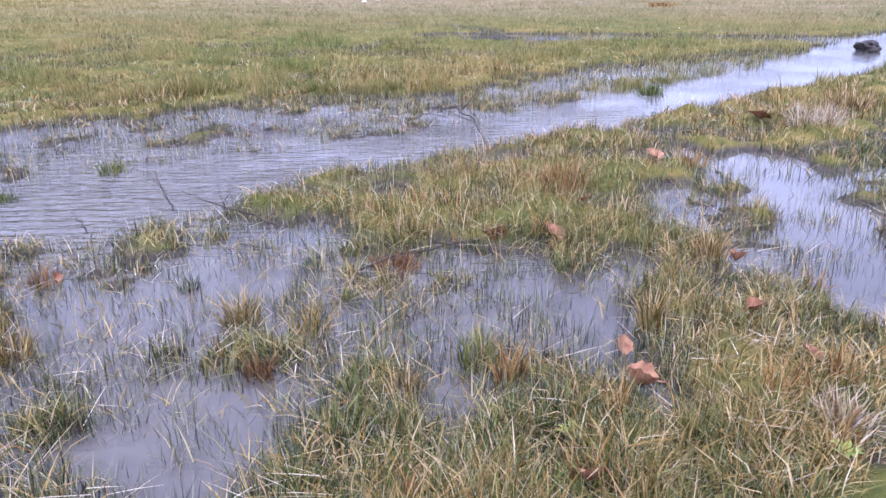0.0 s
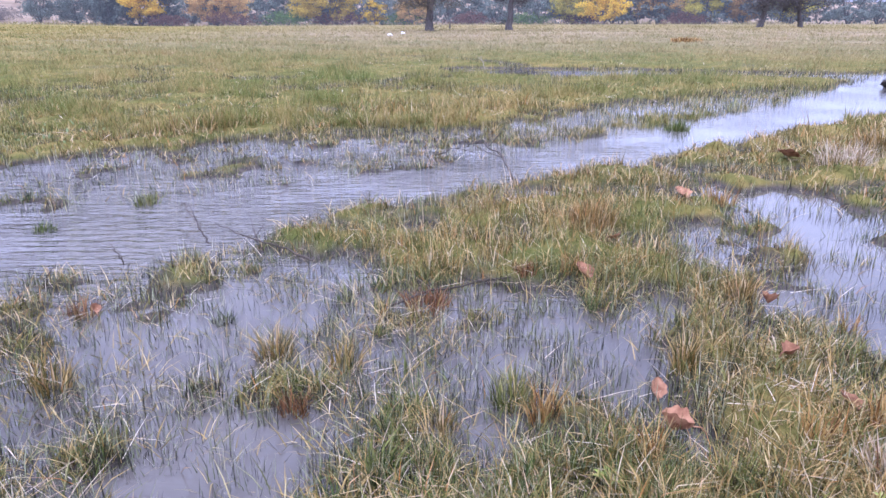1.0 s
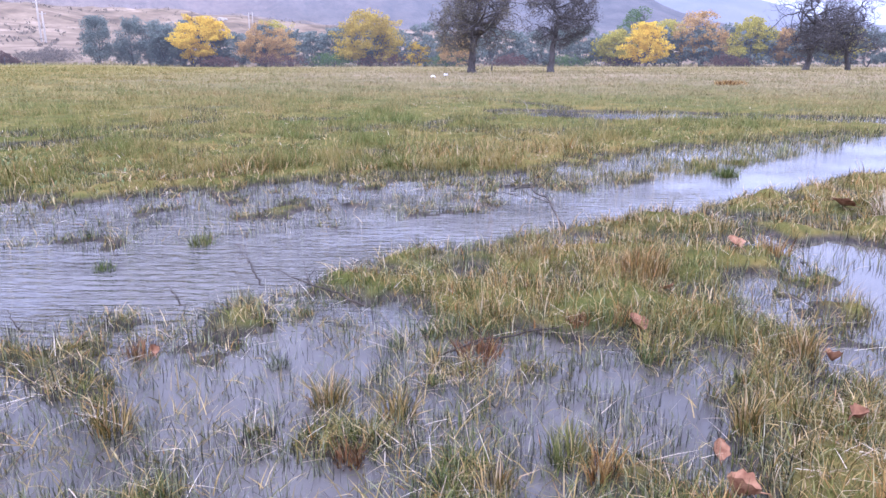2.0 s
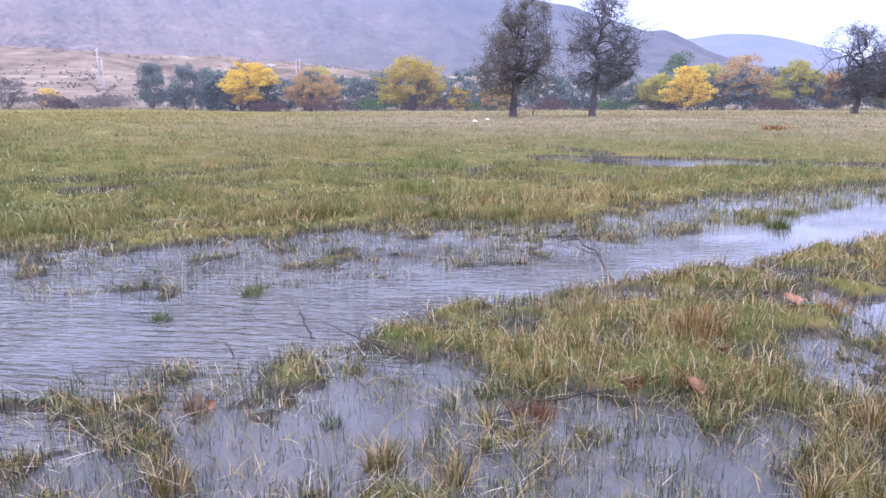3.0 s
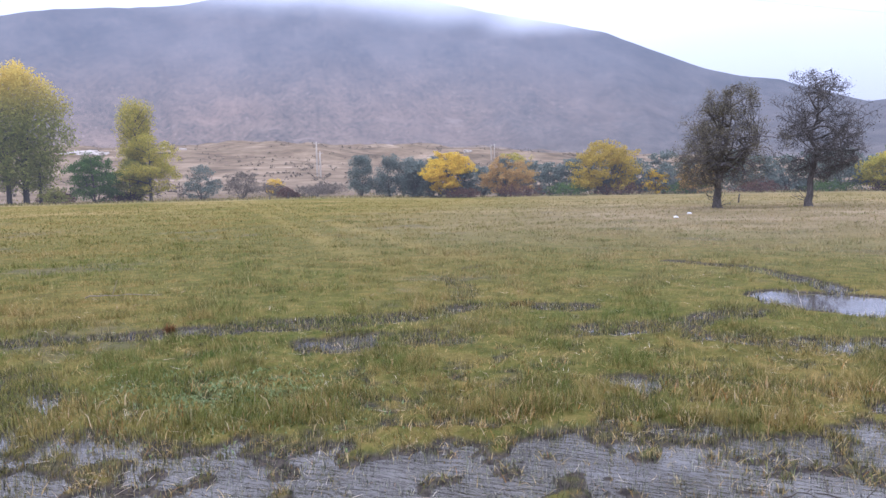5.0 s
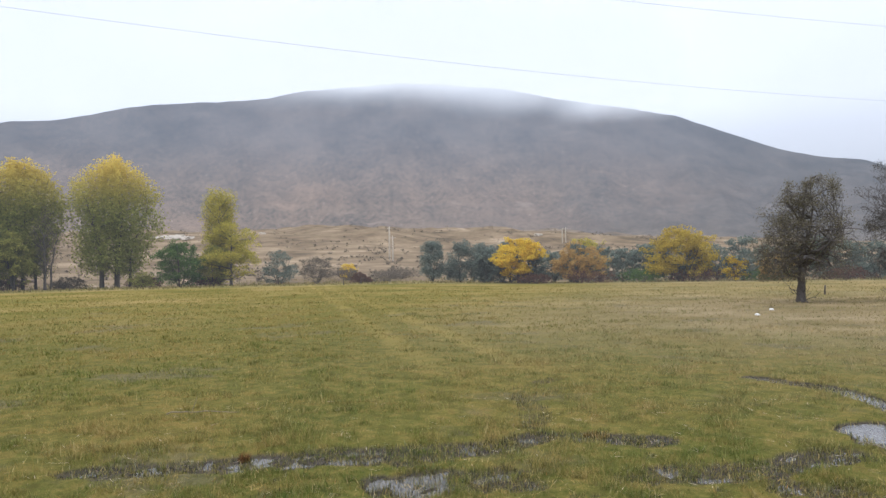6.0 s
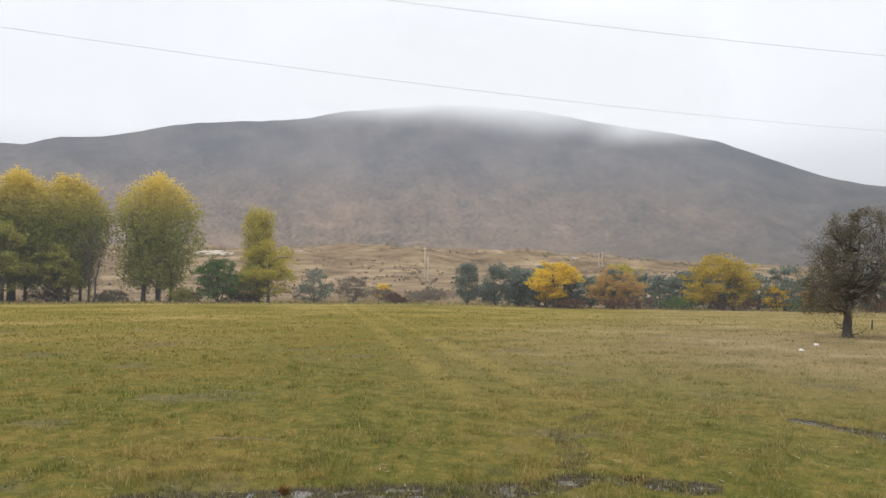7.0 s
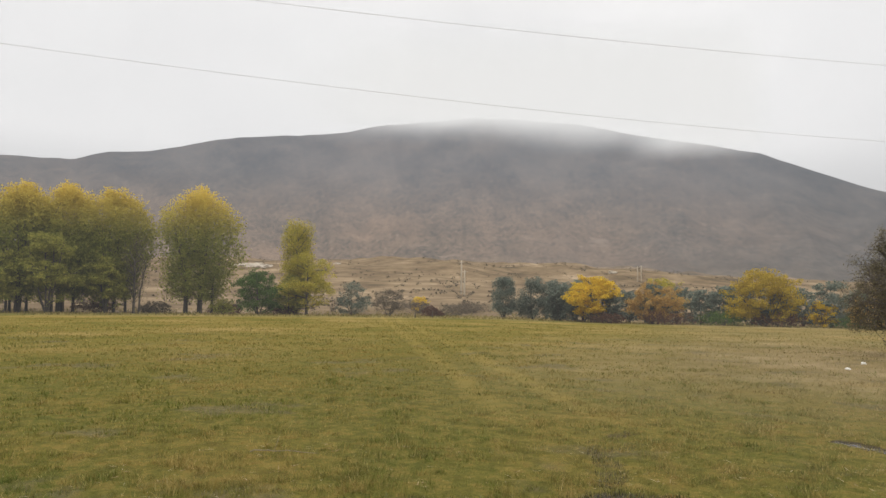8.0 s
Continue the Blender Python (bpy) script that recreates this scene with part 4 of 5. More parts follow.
# the grey-green hedge that closes the tree line
for k in range(34):
    az = radians(-25.5 + 1.75 * k)
    r = 95.5 + 2.5 * math.sin(k * 2.7)
    leafy_tree("shrub", r * math.sin(az), r * math.cos(az), 5.0 + 0.6 * math.sin(k * 1.9), 5.2, 0.02, "bush", GREYGREEN, "dense grey-green willow bush of the hedge", 40 + k, 1600, 0.25, 4, "hedge bushes")
# low brush under and between the trees
for k, (az, r, h, w, m, lab) in enumerate((
    (-22.0, 90, 1.2, 5, RUST, "low rust-brown brush under the trees"), (-17.5, 89, 1.3, 7, RUST, "low rust-brown brush under the trees"), (-13.5, 91, 1.3, 7, DARKGREEN, "low dark brush under the trees"),
    (-9.5, 91, 1.2, 7, RUST, "low rust-brown brush under the trees"), (-4.5, 91, 1.3, 6, DARKGREEN, "low dark brush under the trees"), (0.5, 92, 1.2, 6, RUST, "low rust-brown brush under the trees"),
    (5.0, 92, 1.2, 6, DARKGREEN, "low dark brush under the trees"), (9.0, 92, 1.2, 6, RUST, "low rust-brown brush under the trees"), (16.5, 91, 1.1, 6, RUST, "low rust-brown brush under the trees"),
    (-35.8, 97, 1.3, 3.2, RUST, "reddish-brown low bush at the field edge"), (-34.0, 106, 1.6, 6, GREYTWIG, "grey-brown brush on the slope foot"), (-37.0, 112, 1.8, 6, GREYTWIG, "grey-brown brush on the slope foot"),
    (-36.8, 118, 2.6, 3.2, YELLOW, "small yellow bush on the slope foot"), (-32.5, 115, 1.8, 7, GREYTWIG, "grey-brown brush on the slope foot"), (-52.0, 103, 1.4, 5, RUST, "low rust-brown brush under the poplars"),
    (-57.0, 102, 1.3, 5, GREYTWIG, "grey-brown brush beside the poplars"), (-61.0, 104, 1.3, 6, RUST, "low rust-brown brush under the poplars"), (-47.5, 101, 1.2, 5, RUST, "low rust-brown brush under the trees"),
)):
    leafy_tree("shrub", r * math.sin(radians(az)), r * math.cos(radians(az)), h, w, 0.02, "bush", m, lab, 80 + k, 2200, 0.12, 5, "low brush")


# ---- power line ----
def wire(a, b, sag, radius):
    tubes = Tubes()
    a, b = np.array(a), np.array(b)
    pts = [a + (b - a) * t - np.array([0, 0, sag * 4 * t * (1 - t)]) for t in np.linspace(0, 1, 40)]
    tubes.limb(pts, [radius] * 40, 5)
    return tubes.mesh("overhead_wire")


DARK_METAL, dm_nt, dm_b = material("dull_wire", 0.5, 0.5)
dm_b.inputs["Base Color"].default_value = (0.25, 0.24, 0.24, 1)


# ---- grass ----
def blades(base, length, width, bend, rng, heading=None, root=0.35, plain=False):
    """Curved tapering blades, each an island of its own."""
    n = len(base)
    th = rng.uniform(0, 2 * np.pi, n) if heading is None else heading
    d = np.stack((np.cos(th), np.sin(th), np.zeros(n)), 1)
    ph = th + np.pi / 2 + rng.normal(0, 0.6, n)
    s = np.stack((np.cos(ph), np.sin(ph), rng.normal(0, 0.15, n)), 1) * (width / 2)[:, None]
    up = np.array([0, 0, 1.0])
    b1, b2 = bend * root, bend
    p1 = base + (d * np.sin(b1)[:, None] + up * np.cos(b1)[:, None]) * (length * 0.5)[:, None]
    p2 = p1 + (d * np.sin(b2)[:, None] + up * np.cos(b2)[:, None]) * (length * 0.5)[:, None]
    if plain:
        return np.stack((base - s, base + s, p2), 1).reshape(-1, 3), np.arange(n)[:, None] * 3 + np.array([[0, 1, 2]])
    v = np.stack((base - s, base + s, p1 + s * 0.8, p1 - s * 0.8, p2), 1).reshape(-1, 3)
    k = np.arange(n)[:, None] * 5
    return v, np.concatenate((k + np.array([[0, 1, 2]]), k + np.array([[0, 2, 3]]), k + np.array([[3, 2, 4]])))


def tufted(count, r0, r1, per, rng, az0=-72.0, az1=40.0):
    """Places of blades gathered in loose tufts, thinning outwards: x, y, distance, way out of the tuft, share of its radius, tuft."""
    r = r0 * (r1 / r0) ** (rng.rand(count) ** (1.5 if r1 > 50 else 1.0))
    a = np.radians(rng.uniform(az0, az1, count))
    round_about = (rng.rand(count) < (0.04 if r1 > 50 else 0.12)) & (r < 12)
    a = np.where(round_about, rng.uniform(0, 2 * np.pi, count), a)
    tx, ty = r * np.sin(a) - 0.1, r * np.cos(a) - 0.05
    num = rng.randint(max(2, per // 3), per * 2 - per // 3, count)
    k = np.repeat(np.arange(count), num)
    rad = (0.012 + (0.014 if r1 > 50 else 0.009) * r) * rng.uniform(0.5, 1.6, count)
    q, th = np.sqrt(rng.rand(len(k))), rng.uniform(0, 2 * np.pi, len(k))
    return tx[k] + np.cos(th) * q * rad[k], ty[k] + np.sin(th) * q * rad[k], r[k], th, q, k


def sward(name, count, r0, r1, per, seed, mat, label, kind_of):
    rng = np.random.RandomState(seed)
    x, y, r, th, q, k = tufted(count, r0, r1, per, rng)
    n = len(x)
    inside, depth = wetness(x, y)
    drop = fall(x, y)
    z = ground_height(x, y) + drop
    vigour = rng.uniform(0.55, 1.45, count)[k]
    chance = rng.rand(count)[k]
    tall = 0.5 + fbm(x * 2.2, y * 2.2, T3)
    tall = tall * np.where(r > 3.4, 0.3 + 1.5 * smooth(0.34, 0.68, fbm(x * 3.1 + 5, y * 3.1, T2, 3)), 0.62 + 0.33 * smooth(-0.75, 0.05, x))
    dry = fbm(x * 0.8 + 3, y * 0.8, T1) + 0.35 * (fbm(x * 5, y * 5, T2, 2) - 0.5) + 0.5 * (fbm(x * 0.12 + y * 0.05, y * 0.3, T3, 3) - 0.5) * smooth(3, 8, r) + 0.45 * smooth(9, 32, r)
    rut = np.abs((x + 6.6) * 0.753 + (y - 11.7) * 0.658)
    dry = dry + 0.3 * np.exp(-((rut - 0.7) / 0.35) ** 2) * smooth(9, 13, r)
    if kind_of == "drowned":
        keep = (z < 0.018) & (chance < 0.9 * (1 - smooth(0.012, 0.042, -z)))
        length = rng.uniform(0.015, 0.05, n) * vigour + np.maximum(-z, 0) + 0.0015 * r
        bend = np.abs(rng.normal(0.3, 0.35, n))
    elif kind_of == "straw":
        keep = (chance < (0.55 if r1 < 9 else 0.2) + 0.8 * smooth(0.36, 0.58, dry)) & ((z > -0.002) | (rng.rand(count)[k] < 0.3 * (1 - smooth(0.012, 0.034, -z))))
        keep &= (r1 > 9) | (rng.rand(count)[k] < 0.4 + 0.75 * smooth(0.0, 0.02, z))
        length = (0.05 if r1 < 9 else 0.042) * tall * vigour * rng.uniform(0.5, 1.5, n)
        bend = np.abs(rng.normal(0.75 if r1 < 9 else 0.55, 0.4, n)) + 0.8 * q * rng.rand(n)
    elif kind_of == "matted":
        keep = (z > -0.004) | (chance < 0.35 * (1 - smooth(0.015, 0.035, -z)))
        z = np.maximum(z, -0.004)
        length = rng.uniform(0.03, 0.085, n)
        bend = rng.uniform(0.9, 1.55, n)
    elif kind_of == "fallen":
        keep = (z > -0.012)
        z = np.maximum(z, 0.0) + rng.uniform(0.002, 0.02, n)
        length = rng.uniform(0.04, 0.11, n)
        bend = rng.uniform(1.25, 1.6, n)
    else:
        keep = (chance < (0.85 if r1 < 9 else 1.08) - smooth(0.45, 0.7, dry) + 0.35 * (1 - smooth(0.0, 0.016, z))) & ((z > -0.002) | (rng.rand(count)[k] < 0.3 * (1 - smooth(0.012, 0.034, -z))))
        length = (0.046 if r1 < 9 else 0.038) * tall * vigour * rng.uniform(0.5, 1.4, n)
        bend = np.abs(rng.normal(0.5 if r1 < 9 else 0.35, 0.35, n)) + 0.75 * q * rng.rand(n)
    spread = smooth(3.5, 8, r)
    length = length * (0.85 + 0.15 * spread) + 0.0007 * r * spread * (kind_of != "drowned")
    bend = bend + 0.45 * spread * rng.rand(n)
    if r1 < 9 and kind_of != "drowned":
        # thin towards the west, with gaps between the tufts
        keep &= rng.rand(n) < (0.72 + 0.28 * smooth(-0.85, -0.2, x)) * (0.3 + 0.8 * smooth(0.36, 0.54, fbm(x * 8 + 3, y * 8, T1, 3)))
    if r1 > 50:
        # bare, trodden spots between the tufts
        keep &= rng.rand(n) < 0.25 + 0.9 * smooth(0.3, 0.5, fbm(x * 1.7 + 9, y * 1.7 + 4, T1, 3))
    keep &= (z < 0.4) & (rng.rand(n) > smooth(30, 95, r) * 1.02)
    plain = r1 > 50
    width = np.maximum(0.0016, (0.00088 if plain else 0.0009) * r) * rng.uniform(0.6, 1.4, n) * (0.75 if kind_of in ("drowned", "fallen") else 1.0)
    heading = th + rng.normal(0, 1.0, n)
    x, y, z, length, bend, width, heading = (c[keep] for c in (x, y, z - drop, length, bend, width, heading))
    v, f = blades(np.stack((x, y, z - 0.004), 1), length, width, np.minimum(bend, 1.62), rng, heading, {"fallen": 0.95, "matted": 0.7}.get(kind_of, 0.35), plain)
    return tagged(part(name, tri_mesh(name, v, f), mat), label, "grass", kind="stuff")


sward("meadow_grass", 18000, 0.28, 4.5, 11, 101, GREEN, "short wet green meadow grass", "green")
sward("dry_grass", 23000, 0.28, 4.5, 9, 102, STRAW, "withered straw-coloured grass among the green", "straw")
sward("far_meadow_grass", 52000, 3.6, 95, 11, 111, GREEN_FAR, "short green grass across the meadow", "green")
sward("far_dry_grass", 52000, 3.6, 95, 10, 112, STRAW_FAR, "dry yellow grass across the meadow", "straw")
sward("matted_grass", 20000, 0.28, 6, 7, 107, TANGLE, "matted half-fallen grass, green and straw-coloured", "matted")
sward("flooded_grass", 46000, 0.3, 12, 4, 103, DROWNED, "sparse dark grass stubs standing in water", "drowned")
sward("flooded_meadow_grass", 22000, 3.2, 9, 5, 108, SEDGE, "thin brown-green grass standing in muddy puddles", "drowned")
sward("fallen_straw", 2600, 0.28, 9, 3, 104, PALE, "bleached straws lying flat on mud and water", "fallen")


def fringe(name, n, seed):
    """Tall dry grass along the far edge of the field."""
    rng = np.random.RandomState(seed)
    az, r = np.radians(rng.uniform(-80, 44, n)), rng.uniform(86, 118, n)
    x, y = r * np.sin(az), r * np.cos(az)
    keep = fbm(x * 0.12, y * 0.12, T2, 3) > 0.42
    x, y = x[keep], y[keep]
    z = ground_height(x, y)
    n = len(x)
    v, f = blades(np.stack((x, y, z - 0.02), 1), rng.uniform(0.1, 0.4, n), rng.uniform(0.05, 0.12, n), np.abs(rng.normal(0.4, 0.3, n)), rng)
    return tagged(part(name, tri_mesh(name, v, f), STRAW_FAR), "tall dry tan grass along the field edge", "grass", kind="stuff")


fringe("edge_grass", 22000, 105)


def slope_scrub(n, seed):
    rng = np.random.RandomState(seed)
    az, r = np.radians(rng.uniform(-82, 44, n)), 112 * (520 / 112) ** rng.rand(n) ** 0.8
    x, y = r * np.sin(az), r * np.cos(az)
    keep = fbm(x * 0.02, y * 0.02, T1, 3) + 0.3 * rng.rand(n) > 0.58
    x, y, r = x[keep], y[keep], r[keep]
    z = ground_height(x, y)
    size = rng.uniform(0.25, 0.9, len(x)) * (0.6 + r / 300)
    centres = np.repeat(np.stack((x, y, z + size * 0.4), 1), 14, 0) + rng.normal(0, 1, (len(x) * 14, 3)) * np.repeat(size, 14)[:, None] * np.array([0.55, 0.55, 0.3])
    v, f = leaf_cloud(centres, 0.1, len(centres), 0.3, rng)
    return tagged(part("slope_scrub", tri_mesh("slope_scrub", v, f), GREYTWIG), "low grey-brown scrub dotted over the slopes", "scrub", kind="stuff")


slope_scrub(3200, 106)


# ---- power lines ----
for mx, my, dx, dy, top in ((-4.99, 15.22, 20.22, 24.8, 7.54), (-5.16, 11.2, 21.61, 23.6, 8.21)):
    tagged(part("overhead_wire", wire((mx - dx, my - dy, top), (mx + dx, my + dy, top), 1.71, 0.003), DARK_METAL), "thin dark overhead wire sagging across the sky", "wire", "overhead wires")

POLE_WOOD = bark_material("pale_pole", (0.3, 0.26, 0.2), (0.46, 0.41, 0.34))
STICK = bark_material("bleached_stick", (0.16, 0.13, 0.1), (0.3, 0.26, 0.2))


def utility_pole(az, r, top):
    x, y = r * math.sin(radians(az)), r * math.cos(radians(az))
    z = float(ground_height(np.array([x]), np.array([y]))[0])
    ob = thing("utility_pole", (x, y, z), "pale wooden utility pole on the slope", "pole", "utility poles")
    h = top - z
    shaft = Tubes()
    shaft.limb([(0, 0, -0.5), (0, 0, h * 0.5), (0, 0, h)], [0.22, 0.19, 0.15], 8)
    part("shaft", shaft.mesh("shaft"), POLE_WOOD, ob)
    arm = Tubes()
    arm.limb([(-0.9, 0, h - 0.5), (0.9, 0, h - 0.5)], [0.07, 0.07], 5)
    part("crossarm", arm.mesh("crossarm"), POLE_WOOD, ob)
    return ob


for az, r, top in ((-33.4, 185, 13.3), (-33.15, 180, 10.6), (-19.47, 300, 18.4), (-19.2, 305, 19.0)):
    utility_pole(az, r, top)


# ---- small things ----
def leaf_material(name, a, b):
    m, nt, bs = material(name, 0.8, 0.2)
    nt.links.new(ramp(nt, fractal(nt, 60.0, 4.0, 0.6), ((0.3, a), (0.7, b))), bs.inputs["Base Color"])
    bump(nt, bs, fractal(nt, 220.0, 3.0), 0.4, 0.002)
    return m


LEAF_BROWN = leaf_material("brown_leaf", (0.085, 0.034, 0.014), (0.3, 0.15, 0.075))
LEAF_PINK = leaf_material("tan_leaf", (0.13, 0.05, 0.022), (0.37, 0.2, 0.105))


def fallen_leaf(x, y, size, turn, tilt, curl, mat, label):
    """A dead leaf: lobed blade, folded along its rib and curled at the rim, with a stalk."""
    z = max(0.0, float(ground_height(np.array([x]), np.array([y]))[0])) + 0.014
    ob = thing("fallen_leaf", (x, y, z), label, "leaf", "fallen leaves")
    ob.matrix_basis = pose(x, y, z, tilt, tilt * 0.4, turn)
    n, m = 15, 7
    vs = []
    for i in range(n):
        t = i / (n - 1)
        half = size * 0.42 * math.sin(math.pi * min(1, t * 0.97 + 0.03)) ** 0.7 * (1 + 0.09 * math.cos(t * 19))
        for j in range(m):
            u = j / (m - 1) * 2 - 1
            vs.append((u * half, (t - 0.5) * size, abs(u) ** 1.5 * half * curl + 0.25 * size * curl * (2 * t - 1) ** 2 + 0.03 * size * math.sin(9 * t + 4 * u)))
    top = len(vs)
    vs += [(a, b, c - 0.0009) for a, b, c in vs]
    fs = []
    for i in range(n - 1):
        for j in range(m - 1):
            a = i * m + j
            fs += [(a, a + 1, a + m + 1), (a, a + m + 1, a + m), (top + a, top + a + m + 1, top + a + 1), (top + a, top + a + m, top + a + m + 1)]
    part("blade", tri_mesh("blade", vs, fs, True), mat, ob)
    stalk = Tubes()
    stalk.limb([(0, -size * 0.5, 0.25 * size * curl), (0.05 * size, -size * 0.75, 0.3 * size * curl), (0.12 * size, -size * 0.95, 0.2 * size * curl)], [0.0012, 0.001, 0.0008], 5)
    part("stalk", stalk.mesh("stalk"), mat, ob)
    return ob


for x, y, size, turn, tilt, curl, mat, lab in (
    (0.245, 0.765, 0.042, 70, 18, 1.5, LEAF_PINK, "curled russet-brown dead leaf in the grass"), (0.252, 0.875, 0.032, 10, 50, 0.6, LEAF_PINK, "small pinkish-tan dead leaf standing in grass"),
    (0.55, 1.21, 0.034, 120, 20, 1.3, LEAF_BROWN, "brown dead leaf curled among wet grass"), (0.47, 0.94, 0.03, -60, 8, 1.2, LEAF_BROWN, "brown dead leaf lying in grass"),
    (0.22, 1.35, 0.05, 30, 25, 0.7, LEAF_BROWN, "brown dead leaf beside a pool"), (0.33, 1.56, 0.04, 200, 30, 0.5, LEAF_PINK, "tan dead leaf among wet grass"),
    (-0.05, 0.53, 0.05, 80, 20, 0.6, LEAF_BROWN, "dark russet dead leaf in shallow water"), (0.62, 2.02, 0.06, 15, 20, 0.6, LEAF_PINK, "tan dead leaf among wet grass"),
    (1.16, 2.56, 0.09, 100, 20, 0.5, LEAF_BROWN, "russet dead leaf on the bank"), (0.14, 0.56, 0.045, 150, 40, 0.7, LEAF_BROWN, "brown dead leaf lying in grass"), (0.49, 0.8, 0.04, 45, 30, 0.6, LEAF_BROWN, "brown dead leaf lying in grass"),
    (-0.72, 1.15, 0.022, 45, 40, 1.0, LEAF_BROWN, "rust-brown dead leaf on a tussock"),
):
    fallen_leaf(x, y, size, turn, tilt, curl, mat, lab)


def tussock(x, y, radius, height, n, mat, seed, label):
    rng = np.random.RandomState(seed)
    z = float(ground_height(np.array([x]), np.array([y]))[0])
    z = max(-0.006, z) if math.hypot(x, y) < 12 else z
    ob = thing("tussock", (x, y, z), label, "grass tuft", "grass tussocks")
    q, th = np.sqrt(rng.rand(n)), rng.uniform(0, 6.283, n)
    base = np.stack((np.cos(th) * q * radius * 0.6, np.sin(th) * q * radius * 0.6, np.full(n, -0.006)), 1)
    v, f = blades(base, height * rng.uniform(0.3, 1.35, n), rng.uniform(0.0015, 0.003, n) * max(1, math.hypot(x, y) * 0.5), 0.1 + q * rng.uniform(0.3, 1.3, n), rng, th + rng.normal(0, 1.1, n))
    part("blade_tuft", tri_mesh("blade_tuft", v, f), mat, ob)
    return ob


for k, (x, y, rad, h, n, mat, lab) in enumerate((
    (-0.75, 1.16, 0.05, 0.04, 160, RUSSET, "rust-brown dead tussock standing in water"), (-0.47, 1.13, 0.035, 0.035, 120, DROWNED, "dark wet tussock standing in water"),
    (-0.34, 0.99, 0.05, 0.06, 170, STRAW, "brownish grass tussock in shallow water"), (-0.22, 0.95, 0.045, 0.055, 150, STRAW, "brownish grass tussock in shallow water"),
    (-0.27, 0.82, 0.035, 0.045, 120, RUSSET, "dark russet tussock in shallow water"), (-0.65, 0.88, 0.05, 0.06, 170, STRAW, "yellowish grass tussock in shallow water"),
    (-0.52, 0.69, 0.02, 0.03, 60, STRAW, "small straw tuft in shallow water"), (0.04, 0.85, 0.05, 0.065, 180, GREEN, "green grass tussock on the mud"),
    (0.31, 0.94, 0.03, 0.07, 110, STRAW, "upright straw tuft beside a leaf"), (0.46, 0.66, 0.045, 0.05, 200, PALE, "splayed bleached straw tuft"),
    (0.01, 0.59, 0.05, 0.04, 160, PALE, "flattened bleached straw tuft"), (-0.13, 0.66, 0.04, 0.055, 150, GREEN, "green grass tussock in shallow water"),
    (1.36, 2.54, 0.16, 0.09, 420, PALE, "mound of bleached straw on the bank"), (1.68, 2.89, 0.16, 0.09, 420, STRAW, "mound of dry straw on the bank"),
    (0.3, 1.69, 0.09, 0.07, 300, STRAW, "dry straw tussock on the bank"), (-0.1, 1.2, 0.07, 0.045, 220, RUSSET, "flattened russet grass clump"),
    (0.51, 1.25, 0.06, 0.06, 200, STRAW, "yellowish grass tussock beside a pool"), (-0.98, 1.98, 0.06, 0.05, 160, GREEN, "green grass islet in the stream"),
    (-1.13, 1.7, 0.045, 0.04, 120, GREEN, "green grass islet in the stream"), (1.02, 3.47, 0.1, 0.06, 220, GREEN, "green grass islet in the flood"),
    (-4.65, 4.42, 0.07, 0.08, 220, RUSSET, "dark brown tussock beside a puddle"), (-2.25, 6.5, 0.2, 0.06, 260, STRAW, "dry grass clump in the meadow"),
    (4.9, 16.4, 0.55, 0.1, 520, AMBER, "brown heap of dead grass in the meadow"), (0.1, 1.35, 0.035, 0.03, 120, RUSSET, "dark wet flattened tuft in the grass"),
    (0.51, 0.76, 0.04, 0.06, 70, AMBER, "orange-tan withered grass tussock among green"), (0.44, 0.63, 0.035, 0.055, 70, AMBER, "orange-tan withered grass tussock among green"), (0.41, 0.72, 0.03, 0.05, 90, AMBER, "orange-tan withered grass tussock among green"),
    (0.2, 0.69, 0.02, 0.065, 60, AMBER, "upright orange-brown grass tuft"), (0.14, 0.57, 0.03, 0.05, 90, AMBER, "orange-tan withered grass tussock among green"), (0.29, 0.65, 0.03, 0.05, 90, GREEN, "fresh green grass tussock among straw"),
    (0.2, 1.38, 0.04, 0.05, 60, AMBER, "orange-tan withered grass tussock among green"), (0.65, 1.11, 0.04, 0.05, 60, AMBER, "orange-tan withered grass tussock among green"), (-0.06, 0.77, 0.035, 0.05, 110, STRAW, "dry straw tussock on the mud"),
    (0.08, 0.8, 0.035, 0.06, 110, AMBER, "orange-tan withered grass tussock among green"), (0.72, 1.98, 0.08, 0.06, 110, AMBER, "orange-tan withered grass tussock among green"), (0.33, 1.86, 0.07, 0.055, 100, AMBER, "orange-tan withered grass tussock among green"),
)):
    tussock(x, y, rad, h, n, mat, 300 + k, lab)

TWIG = bark_material("wet_twig", (0.02, 0.016, 0.012), (0.09, 0.07, 0.05))


